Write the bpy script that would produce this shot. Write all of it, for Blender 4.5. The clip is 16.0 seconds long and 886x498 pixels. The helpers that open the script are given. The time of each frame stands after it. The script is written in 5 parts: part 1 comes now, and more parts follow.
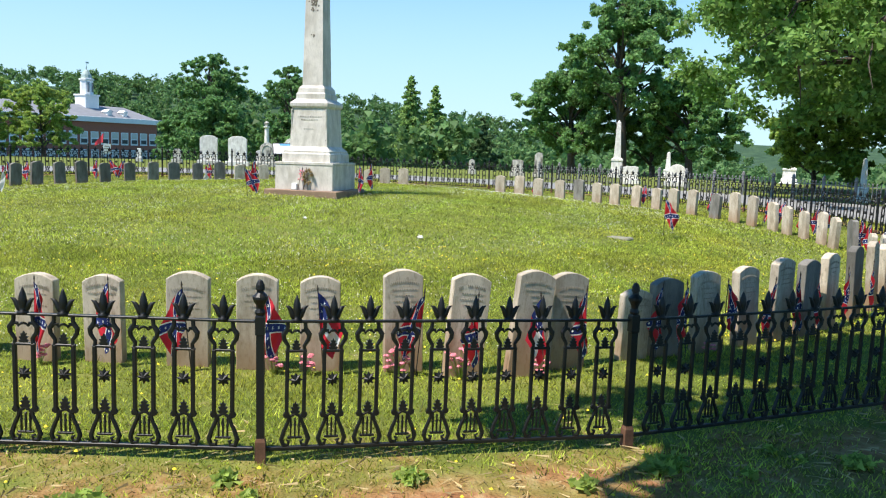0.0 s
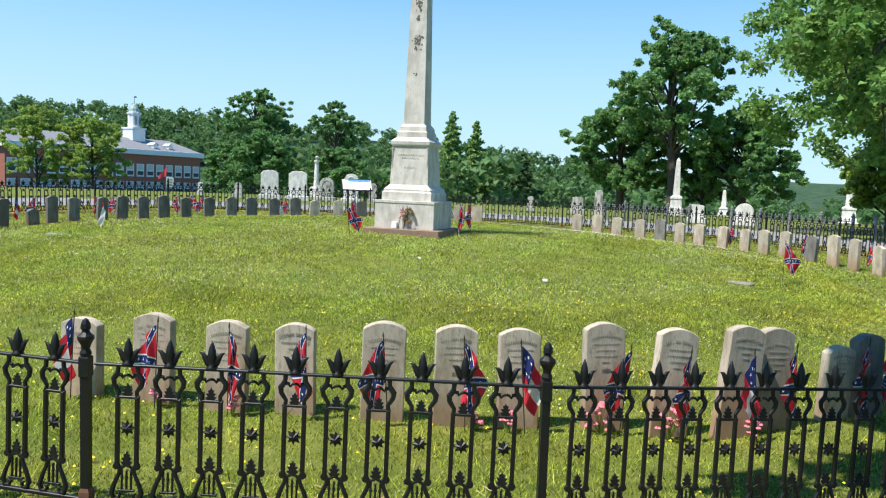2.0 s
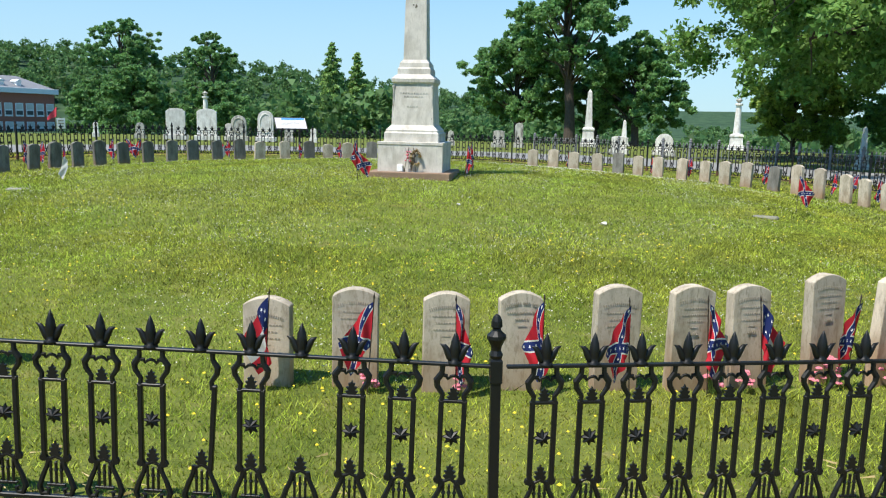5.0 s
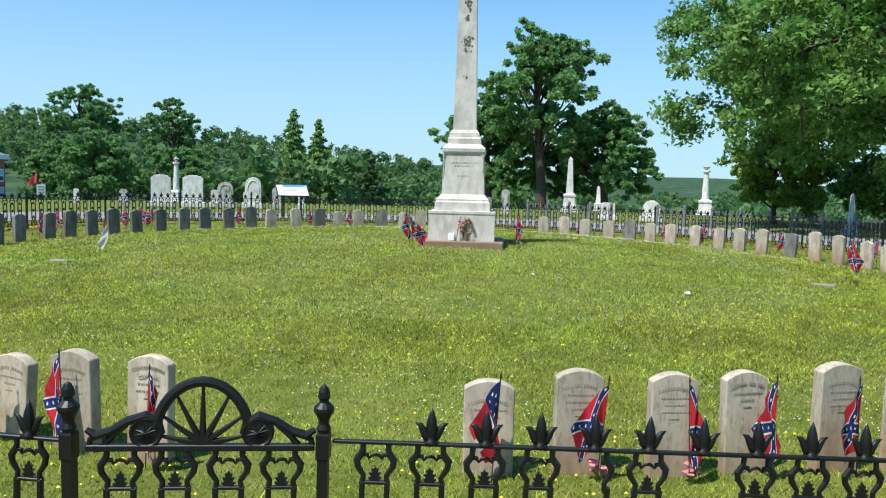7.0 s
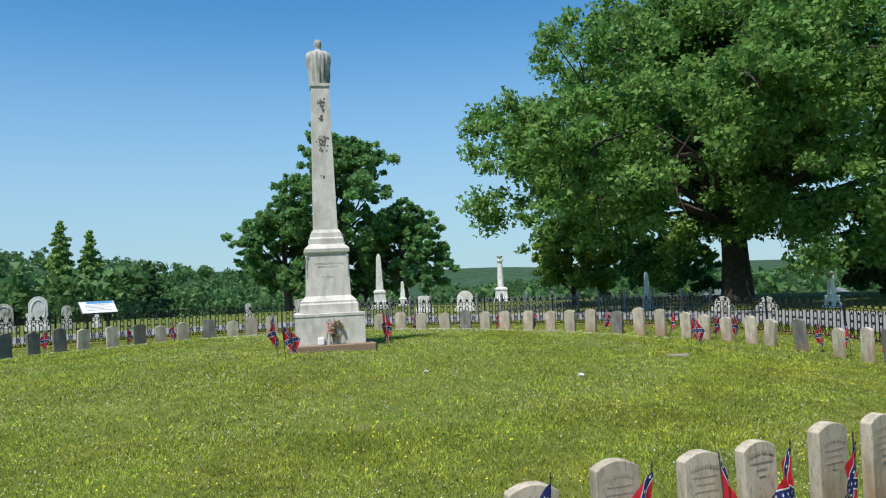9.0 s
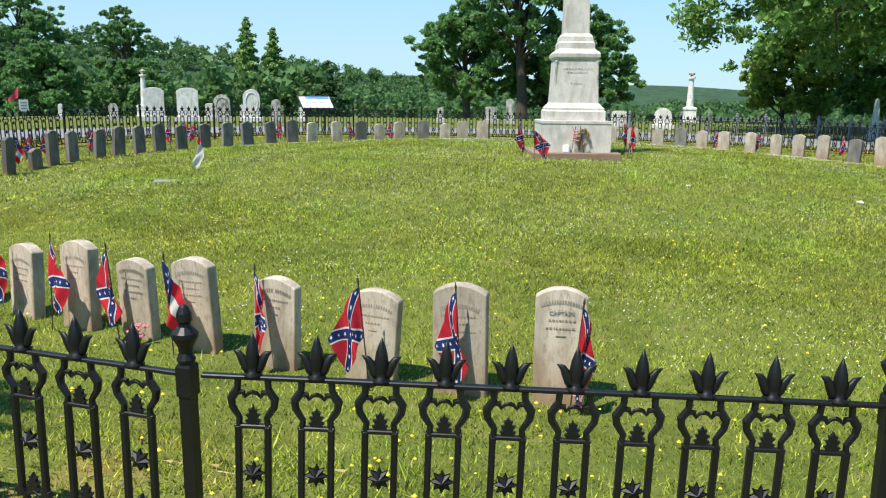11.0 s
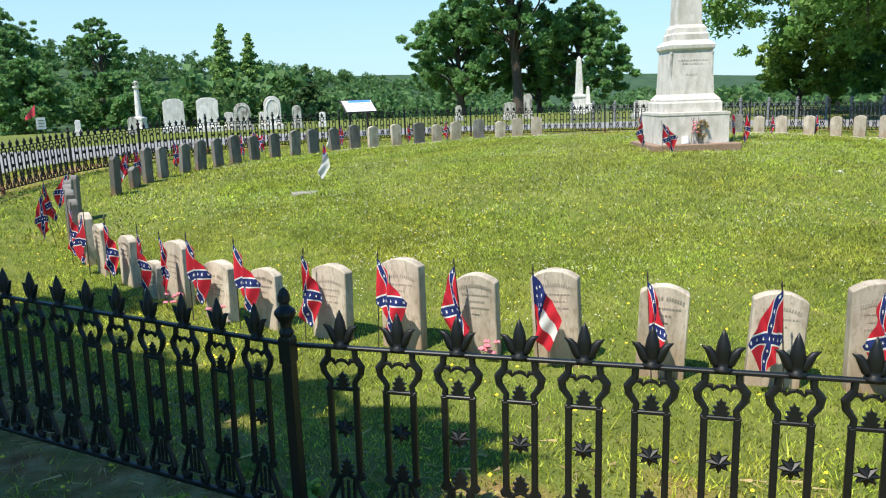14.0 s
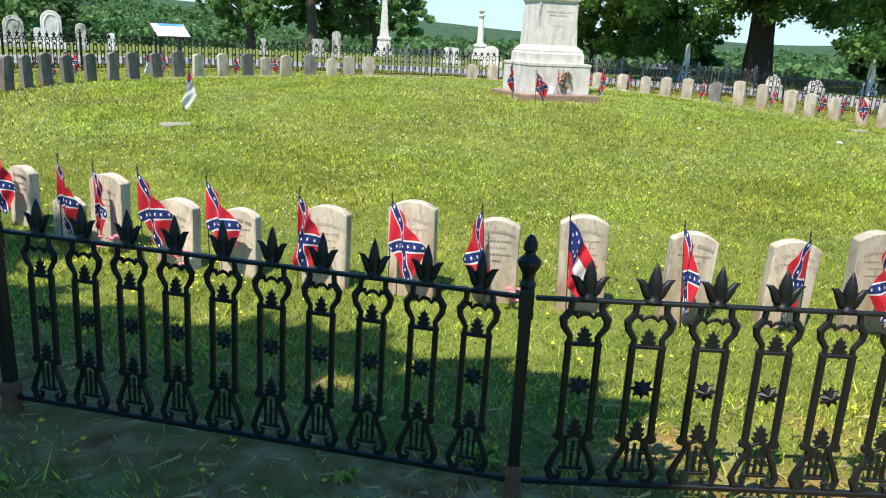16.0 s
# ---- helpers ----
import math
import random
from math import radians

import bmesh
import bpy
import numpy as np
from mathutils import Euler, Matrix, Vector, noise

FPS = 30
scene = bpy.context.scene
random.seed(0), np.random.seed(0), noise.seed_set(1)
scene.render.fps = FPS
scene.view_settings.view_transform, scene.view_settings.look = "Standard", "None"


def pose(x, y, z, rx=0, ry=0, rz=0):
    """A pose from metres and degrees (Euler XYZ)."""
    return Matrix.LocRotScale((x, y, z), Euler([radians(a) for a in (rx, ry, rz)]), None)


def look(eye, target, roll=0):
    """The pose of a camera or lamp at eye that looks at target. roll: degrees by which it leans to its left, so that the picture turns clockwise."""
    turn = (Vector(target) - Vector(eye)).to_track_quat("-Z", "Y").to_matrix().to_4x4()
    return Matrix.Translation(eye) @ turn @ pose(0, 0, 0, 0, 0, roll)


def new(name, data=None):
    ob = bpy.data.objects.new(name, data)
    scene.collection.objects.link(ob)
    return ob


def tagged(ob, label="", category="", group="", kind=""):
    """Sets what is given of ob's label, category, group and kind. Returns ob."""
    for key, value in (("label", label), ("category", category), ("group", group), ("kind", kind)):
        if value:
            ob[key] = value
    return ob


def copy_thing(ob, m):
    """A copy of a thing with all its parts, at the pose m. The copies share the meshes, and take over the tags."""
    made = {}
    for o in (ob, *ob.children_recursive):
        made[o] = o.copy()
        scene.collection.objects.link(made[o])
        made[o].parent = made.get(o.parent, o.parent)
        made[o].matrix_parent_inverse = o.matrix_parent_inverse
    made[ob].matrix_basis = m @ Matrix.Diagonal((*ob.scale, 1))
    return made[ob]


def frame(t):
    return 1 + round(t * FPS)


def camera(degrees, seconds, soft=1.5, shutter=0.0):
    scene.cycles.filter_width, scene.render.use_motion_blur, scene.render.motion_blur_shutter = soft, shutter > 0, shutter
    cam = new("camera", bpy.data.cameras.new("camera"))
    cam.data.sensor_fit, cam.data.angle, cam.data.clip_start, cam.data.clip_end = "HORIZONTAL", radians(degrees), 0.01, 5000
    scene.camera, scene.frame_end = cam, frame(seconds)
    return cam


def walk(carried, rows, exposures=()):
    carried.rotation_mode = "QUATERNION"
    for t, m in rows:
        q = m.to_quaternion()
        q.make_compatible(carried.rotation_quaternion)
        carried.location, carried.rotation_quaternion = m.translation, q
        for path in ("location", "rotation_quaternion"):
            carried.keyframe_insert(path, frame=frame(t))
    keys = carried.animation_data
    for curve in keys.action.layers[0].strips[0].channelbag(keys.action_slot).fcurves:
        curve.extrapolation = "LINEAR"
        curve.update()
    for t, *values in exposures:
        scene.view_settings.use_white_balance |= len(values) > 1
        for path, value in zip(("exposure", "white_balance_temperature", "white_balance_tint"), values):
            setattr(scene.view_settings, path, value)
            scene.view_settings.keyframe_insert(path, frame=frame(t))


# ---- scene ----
cam = camera(58.8, 16.0, soft=1.15)
PATH = [
    (0, (5.033, -15.88, 1.723), (4.747, -13.916, 1.476), 1.8),
    (0.5, (4.716, -15.848, 1.74), (4.403, -13.887, 1.499), 3.0),
    (1, (4.355, -16.002, 1.773), (4.072, -14.034, 1.551), 2.9),
    (1.5, (4.075, -15.799, 1.781), (3.786, -13.827, 1.622), 0.8),
    (2, (3.658, -15.819, 1.774), (3.284, -13.861, 1.61), 2.3),
    (2.5, (3.289, -15.987, 1.821), (2.946, -14.025, 1.636), 3.7),
    (3, (2.915, -15.83, 1.812), (2.587, -13.866, 1.625), 3.1),
    (3.5, (2.457, -15.797, 1.807), (2.197, -13.824, 1.607), 3.5),
    (4, (1.995, -15.895, 1.845), (1.83, -13.916, 1.608), 4.2),
    (4.5, (1.511, -15.674, 1.823), (1.421, -13.702, 1.499), 2.3),
    (7, (-0.843, -15.348, 1.863), (-0.783, -13.355, 1.706), 1.3),
    (7.5, (-1.209, -15.258, 1.873), (-0.987, -13.273, 1.977), 0.3),
    (8, (-1.658, -15.238, 1.893), (-1.22, -13.3, 2.113), -0.3),
    (8.5, (-2.021, -15.173, 1.866), (-1.455, -13.278, 2.161), -1.7),
    (9, (-2.289, -14.798, 1.856), (-1.696, -12.89, 1.944), -2.7),
    (9.5, (-2.75, -14.763, 1.791), (-2.319, -12.822, 1.576), 0.8),
    (10, (-3.082, -14.693, 1.767), (-2.852, -12.729, 1.463), 1.7),
    (12.5, (-5.056, -14.329, 1.838), (-4.868, -12.389, 1.388), 0.0),
    (13, (-5.473, -14.225, 1.841), (-5.264, -12.288, 1.39), 0.1),
    (13.5, (-5.892, -14.045, 1.841), (-5.84, -12.095, 1.397), -4.1),
    (14, (-6.416, -14.1, 1.87), (-6.166, -12.153, 1.487), -2.1),
    (14.5, (-6.808, -13.94, 1.845), (-6.412, -12.022, 1.44), -1.5),
    (15, (-7.178, -13.62, 1.801), (-6.733, -11.732, 1.315), -1.9),
    (15.5, (-7.688, -13.605, 1.813), (-7.041, -11.784, 1.298), 1.5),
    (16, (-7.992, -13.375, 1.811), (-7.202, -11.614, 1.289), 2.6),
]
walk(cam, [(t, look(eye, target, roll)) for t, eye, target, roll in PATH], [(0, 0.57, 6620, 13), (1.5, 0.49, 6560, 12), (4.5, 0.34, 6500, 10), (7, 0.30, 6300, 9), (7.5, 0.18, 6200, 7), (8, 0.06, 6250, 6), (8.5, 0.0, 6250, 6), (9, 0.0, 6420, 9), (9.5, 0.07, 6450, 10), (10, 0.2, 6500, 10), (12.5, 0.43, 6570, 11), (14.5, 0.52, 6570, 11), (16, 0.62, 6570, 11)])

# ---- light and air ----
SUN_AZ, SUN_EL = radians(231), radians(61)
world = bpy.data.worlds.new("sky")
scene.world = world
world.use_nodes = True
wt = world.node_tree
sky = wt.nodes.new("ShaderNodeTexSky")
sky.sky_type, sky.sun_disc = "NISHITA", False
sky.sun_elevation, sky.sun_rotation = SUN_EL, SUN_AZ
sky.air_density, sky.dust_density, sky.ozone_density = 1.0, 0.0, 3.0
deep = wt.nodes.new("ShaderNodeHueSaturation")
deep.inputs["Saturation"].default_value = 1.16
clear = wt.nodes.new("ShaderNodeMix")
clear.data_type, clear.blend_type = "RGBA", "MULTIPLY"
clear.inputs[0].default_value = 1.0
clear.inputs[7].default_value = (0.64, 1.10, 1.20, 1)
wt.links.new(sky.outputs[0], deep.inputs["Color"])
wt.links.new(deep.outputs[0], clear.inputs[6])
haze = wt.nodes.new("ShaderNodeMix")
haze.data_type = "RGBA"
rise, fade, aim = wt.nodes.new("ShaderNodeSeparateXYZ"), wt.nodes.new("ShaderNodeMapRange"), wt.nodes.new("ShaderNodeTexCoord")
wt.links.new(aim.outputs["Generated"], rise.inputs[0])
wt.links.new(rise.outputs[2], fade.inputs[0])
fade.interpolation_type = "SMOOTHSTEP"
fade.inputs[1].default_value, fade.inputs[2].default_value, fade.inputs[3].default_value, fade.inputs[4].default_value = 0.0, 0.38, 0.82, 0.0
wt.links.new(fade.outputs[0], haze.inputs[0])
haze.inputs[7].default_value = (3.45, 4.6, 5.65, 1)
wt.links.new(clear.outputs[2], haze.inputs[6])
wt.links.new(haze.outputs[2], wt.nodes["Background"].inputs[0])
wt.nodes["Background"].inputs[1].default_value = 0.125
sun = new("sun", bpy.data.lights.new("sun", "SUN"))
sun.data.energy, sun.data.angle, sun.data.color = 5.0, radians(0.53), (1.0, 0.95, 0.86)
sd = Vector((math.sin(SUN_AZ) * math.cos(SUN_EL), math.cos(SUN_AZ) * math.cos(SUN_EL), math.sin(SUN_EL)))
sun.matrix_world = look(sd * 60, (0, 0, 0))


# ---- materials ----
def material(name, base, rough=0.8, metal=0.0, spread=0.25, scale=8.0, fine=60.0, bump=0.3, depth=0.01, other=None, rand=0.0, spec=0.5, island=False):
    """Principled surface: colour varied at two scales, fine relief, an optional second colour in patches."""
    m = bpy.data.materials.new(name)
    m.use_nodes = True
    t = m.node_tree
    n, ln = t.nodes, t.links
    p = n["Principled BSDF"]
    p.inputs["Metallic"].default_value = metal
    p.inputs["Specular IOR Level"].default_value = spec
    co = n.new("ShaderNodeTexCoord")
    a, b = n.new("ShaderNodeTexNoise"), n.new("ShaderNodeTexNoise")
    for q, s, d in ((a, scale, 4), (b, fine, 3)):
        q.inputs["Scale"].default_value, q.inputs["Detail"].default_value = s, d
        ln.new(co.outputs["Object"], q.inputs["Vector"])
    mix = n.new("ShaderNodeMath")
    mix.operation = "MULTIPLY_ADD"
    ln.new(a.outputs[0], mix.inputs[0])
    mix.inputs[1].default_value = 0.65
    half = n.new("ShaderNodeMath")
    half.operation = "MULTIPLY"
    half.inputs[1].default_value = 0.35
    ln.new(b.outputs[0], half.inputs[0])
    ln.new(half.outputs[0], mix.inputs[2])
    ramp = n.new("ShaderNodeValToRGB")
    ramp.color_ramp.elements[0].position, ramp.color_ramp.elements[1].position = 0.3, 0.7
    dark = tuple(c * (1 - spread) for c in base)
    light = tuple(min(1, c * (1 + spread)) for c in base)
    ramp.color_ramp.elements[0].color = (*(other or dark), 1)
    ramp.color_ramp.elements[1].color = (*light, 1)
    if other:
        e = ramp.color_ramp.elements.new(0.47)
        e.color = (*base, 1)
    ln.new(mix.outputs[0], ramp.inputs[0])
    col = ramp.outputs[0]
    if rand:
        hsv = n.new("ShaderNodeHueSaturation")
        src = n.new("ShaderNodeNewGeometry") if island else n.new("ShaderNodeObjectInfo")
        mr = n.new("ShaderNodeMapRange")
        mr.inputs["To Min"].default_value, mr.inputs["To Max"].default_value = 1 - rand, 1 + rand
        ln.new(src.outputs["Random Per Island" if island else "Random"], mr.inputs[0])
        ln.new(mr.outputs[0], hsv.inputs["Value"])
        ln.new(col, hsv.inputs["Color"])
        col = hsv.outputs[0]
    ln.new(col, p.inputs["Base Color"])
    p.inputs["Roughness"].default_value = rough
    if bump:
        bp = n.new("ShaderNodeBump")
        bp.inputs["Strength"].default_value, bp.inputs["Distance"].default_value = bump, depth
        ln.new(mix.outputs[0], bp.inputs["Height"])
        ln.new(bp.outputs[0], p.inputs["Normal"])
    return m


def foliage(name, base, rand=0.45, hue=0.03, seep=0.5, patch=0.0):
    """Leaves: matt, partly see-through to the light, each leaf its own shade."""
    m = bpy.data.materials.new(name)
    m.use_nodes = True
    n, ln = m.node_tree.nodes, m.node_tree.links
    geo, hsv = n.new("ShaderNodeNewGeometry"), n.new("ShaderNodeHueSaturation")
    hsv.inputs["Color"].default_value = (*base, 1)
    for sock, lo, hi in (("Value", 1 - rand, 1 + rand), ("Hue", 0.5 - hue, 0.5 + hue)):
        mr = n.new("ShaderNodeMapRange")
        mr.inputs["To Min"].default_value, mr.inputs["To Max"].default_value = lo, hi
        if sock == "Value":
            ln.new(geo.outputs["Random Per Island"], mr.inputs[0])
        else:
            nz = n.new("ShaderNodeTexNoise")
            nz.inputs["Scale"].default_value = 0.6
            ln.new(geo.outputs["Position"], nz.inputs["Vector"])
            ln.new(nz.outputs[0], mr.inputs[0])
        ln.new(mr.outputs[0], hsv.inputs[sock])
    p = n["Principled BSDF"]
    p.inputs["Roughness"].default_value = 0.55
    p.inputs["Specular IOR Level"].default_value = 0.3
    if patch:
        val = hsv.inputs["Value"].links[0].from_socket
        for sc, k in ((1.1, patch), (6.0, patch)):
            q, r, mu = n.new("ShaderNodeTexNoise"), n.new("ShaderNodeMapRange"), n.new("ShaderNodeMath")
            q.inputs["Scale"].default_value = sc
            ln.new(geo.outputs["Position"], q.inputs["Vector"])
            r.inputs[1].default_value, r.inputs[2].default_value, r.inputs[3].default_value, r.inputs[4].default_value = 0.3, 0.7, 1 - k, 1 + k
            ln.new(q.outputs[0], r.inputs[0])
            mu.operation = "MULTIPLY"
            ln.new(val, mu.inputs[0])
            ln.new(r.outputs[0], mu.inputs[1])
            val = mu.outputs[0]
        ln.new(val, hsv.inputs["Value"])
    ln.new(hsv.outputs[0], p.inputs["Base Color"])
    tr, mx = n.new("ShaderNodeBsdfTranslucent"), n.new("ShaderNodeMixShader")
    ln.new(hsv.outputs[0], tr.inputs["Color"])
    mx.inputs[0].default_value = seep
    ln.new(p.outputs[0], mx.inputs[1])
    ln.new(tr.outputs[0], mx.inputs[2])
    ln.new(mx.outputs[0], n["Material Output"].inputs[0])
    return m


def ground_material():
    """Mown grass over red clay: patches, dry spots, bare clay along the railing; woods far away."""
    m = bpy.data.materials.new("grass_ground")
    m.use_nodes = True
    n, ln = m.node_tree.nodes, m.node_tree.links
    p = n["Principled BSDF"]
    p.inputs["Roughness"].default_value = 0.95
    p.inputs["Specular IOR Level"].default_value = 0.15
    geo = n.new("ShaderNodeNewGeometry")

    def noise_at(scale, detail=4):
        q = n.new("ShaderNodeTexNoise")
        q.inputs["Scale"].default_value, q.inputs["Detail"].default_value = scale, detail
        ln.new(geo.outputs["Position"], q.inputs["Vector"])
        return q.outputs[0]

    def ramp(src, *stops):
        r = n.new("ShaderNodeValToRGB")
        els = r.color_ramp.elements
        els[0].position, els[0].color = stops[0][0], (*stops[0][1], 1)
        els[1].position, els[1].color = stops[-1][0], (*stops[-1][1], 1)
        for pos, c in stops[1:-1]:
            els.new(pos).color = (*c, 1)
        ln.new(src, r.inputs[0])
        return r.outputs[0]

    def blend(fac, a, b):
        q = n.new("ShaderNodeMix")
        q.data_type = "RGBA"
        ln.new(fac, q.inputs[0])
        ln.new(a, q.inputs[6])
        ln.new(b, q.inputs[7])
        return q.outputs[2]

    def maths(op, a, b=None, c=None):
        q = n.new("ShaderNodeMath")
        q.operation, q.use_clamp = op, op in ("MULTIPLY_ADD",)
        for i, v in enumerate((a, b, c)):
            if v is None:
                continue
            if isinstance(v, (int, float)):
                q.inputs[i].default_value = v
            else:
                ln.new(v, q.inputs[i])
        return q.outputs[0]

    green = blend(noise_at(26.0), ramp(noise_at(0.7), (0.35, (0.10, 0.135, 0.022)), (0.65, (0.18, 0.21, 0.04))),
                  ramp(noise_at(4.0), (0.35, (0.08, 0.115, 0.02)), (0.6, (0.19, 0.205, 0.05)), (0.75, (0.29, 0.25, 0.10))))
    clay = ramp(noise_at(9.0), (0.3, (0.20, 0.085, 0.038)), (0.5, (0.36, 0.18, 0.085)), (0.7, (0.46, 0.33, 0.17)))
    flat = n.new("ShaderNodeVectorMath")
    flat.operation = "MULTIPLY"
    flat.inputs[1].default_value = (1, 1, 0)
    ln.new(geo.outputs["Position"], flat.inputs[0])
    ln_ = n.new("ShaderNodeVectorMath")
    ln_.operation = "LENGTH"
    ln.new(flat.outputs[0], ln_.inputs[0])
    r = ln_.outputs[1]
    off = maths("ABSOLUTE", maths("SUBTRACT", r, 13.0))
    bare = maths("MULTIPLY_ADD", off, -0.9, maths("ADD", maths("MULTIPLY", noise_at(2.2), 2.4), -0.45))
    spots = maths("MULTIPLY_ADD", noise_at(0.9, 5), 9.0, -6.1)
    near = blend(maths("MAXIMUM", bare, maths("MULTIPLY", spots, 0.5)), green, clay)
    woods = ramp(noise_at(0.05, 9), (0.36, (0.026, 0.056, 0.026)), (0.52, (0.045, 0.088, 0.040)), (0.66, (0.075, 0.125, 0.055)))
    far = n.new("ShaderNodeMapRange")
    far.inputs[1].default_value, far.inputs[2].default_value = 90, 160
    ln.new(r, far.inputs[0])
    ln.new(blend(far.outputs[0], near, woods), p.inputs["Base Color"])
    bp = n.new("ShaderNodeBump")
    bp.inputs["Strength"].default_value, bp.inputs["Distance"].default_value = 0.7, 0.03
    ln.new(noise_at(45.0), bp.inputs["Height"])
    ln.new(bp.outputs[0], p.inputs["Normal"])
    return m


def stone_material(name, base, dirt, clay_line=0.2, rand=0.15, grime=0.62, speck=0.0):
    """Weathered marble: streaks and lichen, and red clay splashed up its foot."""
    m = material(name, base, 0.85, spread=0.16, scale=5.0, fine=90.0, bump=0.25, depth=0.004, rand=rand, spec=0.25)
    n, ln = m.node_tree.nodes, m.node_tree.links
    p = n["Principled BSDF"]
    src = p.inputs["Base Color"].links[0].from_socket
    co = n.new("ShaderNodeTexCoord")
    nz = n.new("ShaderNodeTexNoise")
    nz.inputs["Scale"].default_value, nz.inputs["Detail"].default_value = 3.2, 6
    mp = n.new("ShaderNodeMapping")
    mp.inputs["Scale"].default_value = (2.2, 2.2, 0.7)
    ln.new(co.outputs["Object"], mp.inputs[0])
    rnd = n.new("ShaderNodeObjectInfo")
    ln.new(rnd.outputs["Random"], mp.inputs["Location"])
    ln.new(mp.outputs[0], nz.inputs["Vector"])
    mr = n.new("ShaderNodeMapRange")
    mr.inputs[1].default_value, mr.inputs[2].default_value, mr.inputs[4].default_value = 0.44, 0.70, grime
    ln.new(nz.outputs[0], mr.inputs[0])
    a = n.new("ShaderNodeMix")
    a.data_type = "RGBA"
    ln.new(mr.outputs[0], a.inputs[0])
    ln.new(src, a.inputs[6])
    a.inputs[7].default_value = (*dirt, 1)
    out = a.outputs[2]
    if speck:
        nq, mq, c = n.new("ShaderNodeTexNoise"), n.new("ShaderNodeMapRange"), n.new("ShaderNodeMix")
        nq.inputs["Scale"].default_value, nq.inputs["Detail"].default_value, nq.inputs["Roughness"].default_value = 17.0, 5, 0.7
        ln.new(mp.outputs[0], nq.inputs["Vector"])
        mq.inputs[1].default_value, mq.inputs[2].default_value, mq.inputs[4].default_value = 0.50, 0.66, speck
        ln.new(nq.outputs[0], mq.inputs[0])
        c.data_type = "RGBA"
        ln.new(mq.outputs[0], c.inputs[0])
        ln.new(out, c.inputs[6])
        c.inputs[7].default_value = (*(q * 0.9 for q in dirt), 1)
        out = c.outputs[2]
    if clay_line:
        sep = n.new("ShaderNodeSeparateXYZ")
        ln.new(co.outputs["Object"], sep.inputs[0])
        sub = n.new("ShaderNodeMath")
        sub.operation = "MULTIPLY_ADD"
        ln.new(nz.outputs[0], sub.inputs[0])
        sub.inputs[1].default_value = -0.35
        ln.new(sep.outputs[2], sub.inputs[2])
        mz = n.new("ShaderNodeMapRange")
        mz.inputs[1].default_value, mz.inputs[2].default_value = clay_line - 0.16, -0.24
        mz.inputs[4].default_value = 0.75
        ln.new(sub.outputs[0], mz.inputs[0])
        b = n.new("ShaderNodeMix")
        b.data_type = "RGBA"
        ln.new(mz.outputs[0], b.inputs[0])
        ln.new(out, b.inputs[6])
        b.inputs[7].default_value = (0.30, 0.17, 0.085, 1)
        out = b.outputs[2]
    ln.new(out, p.inputs["Base Color"])
    return m


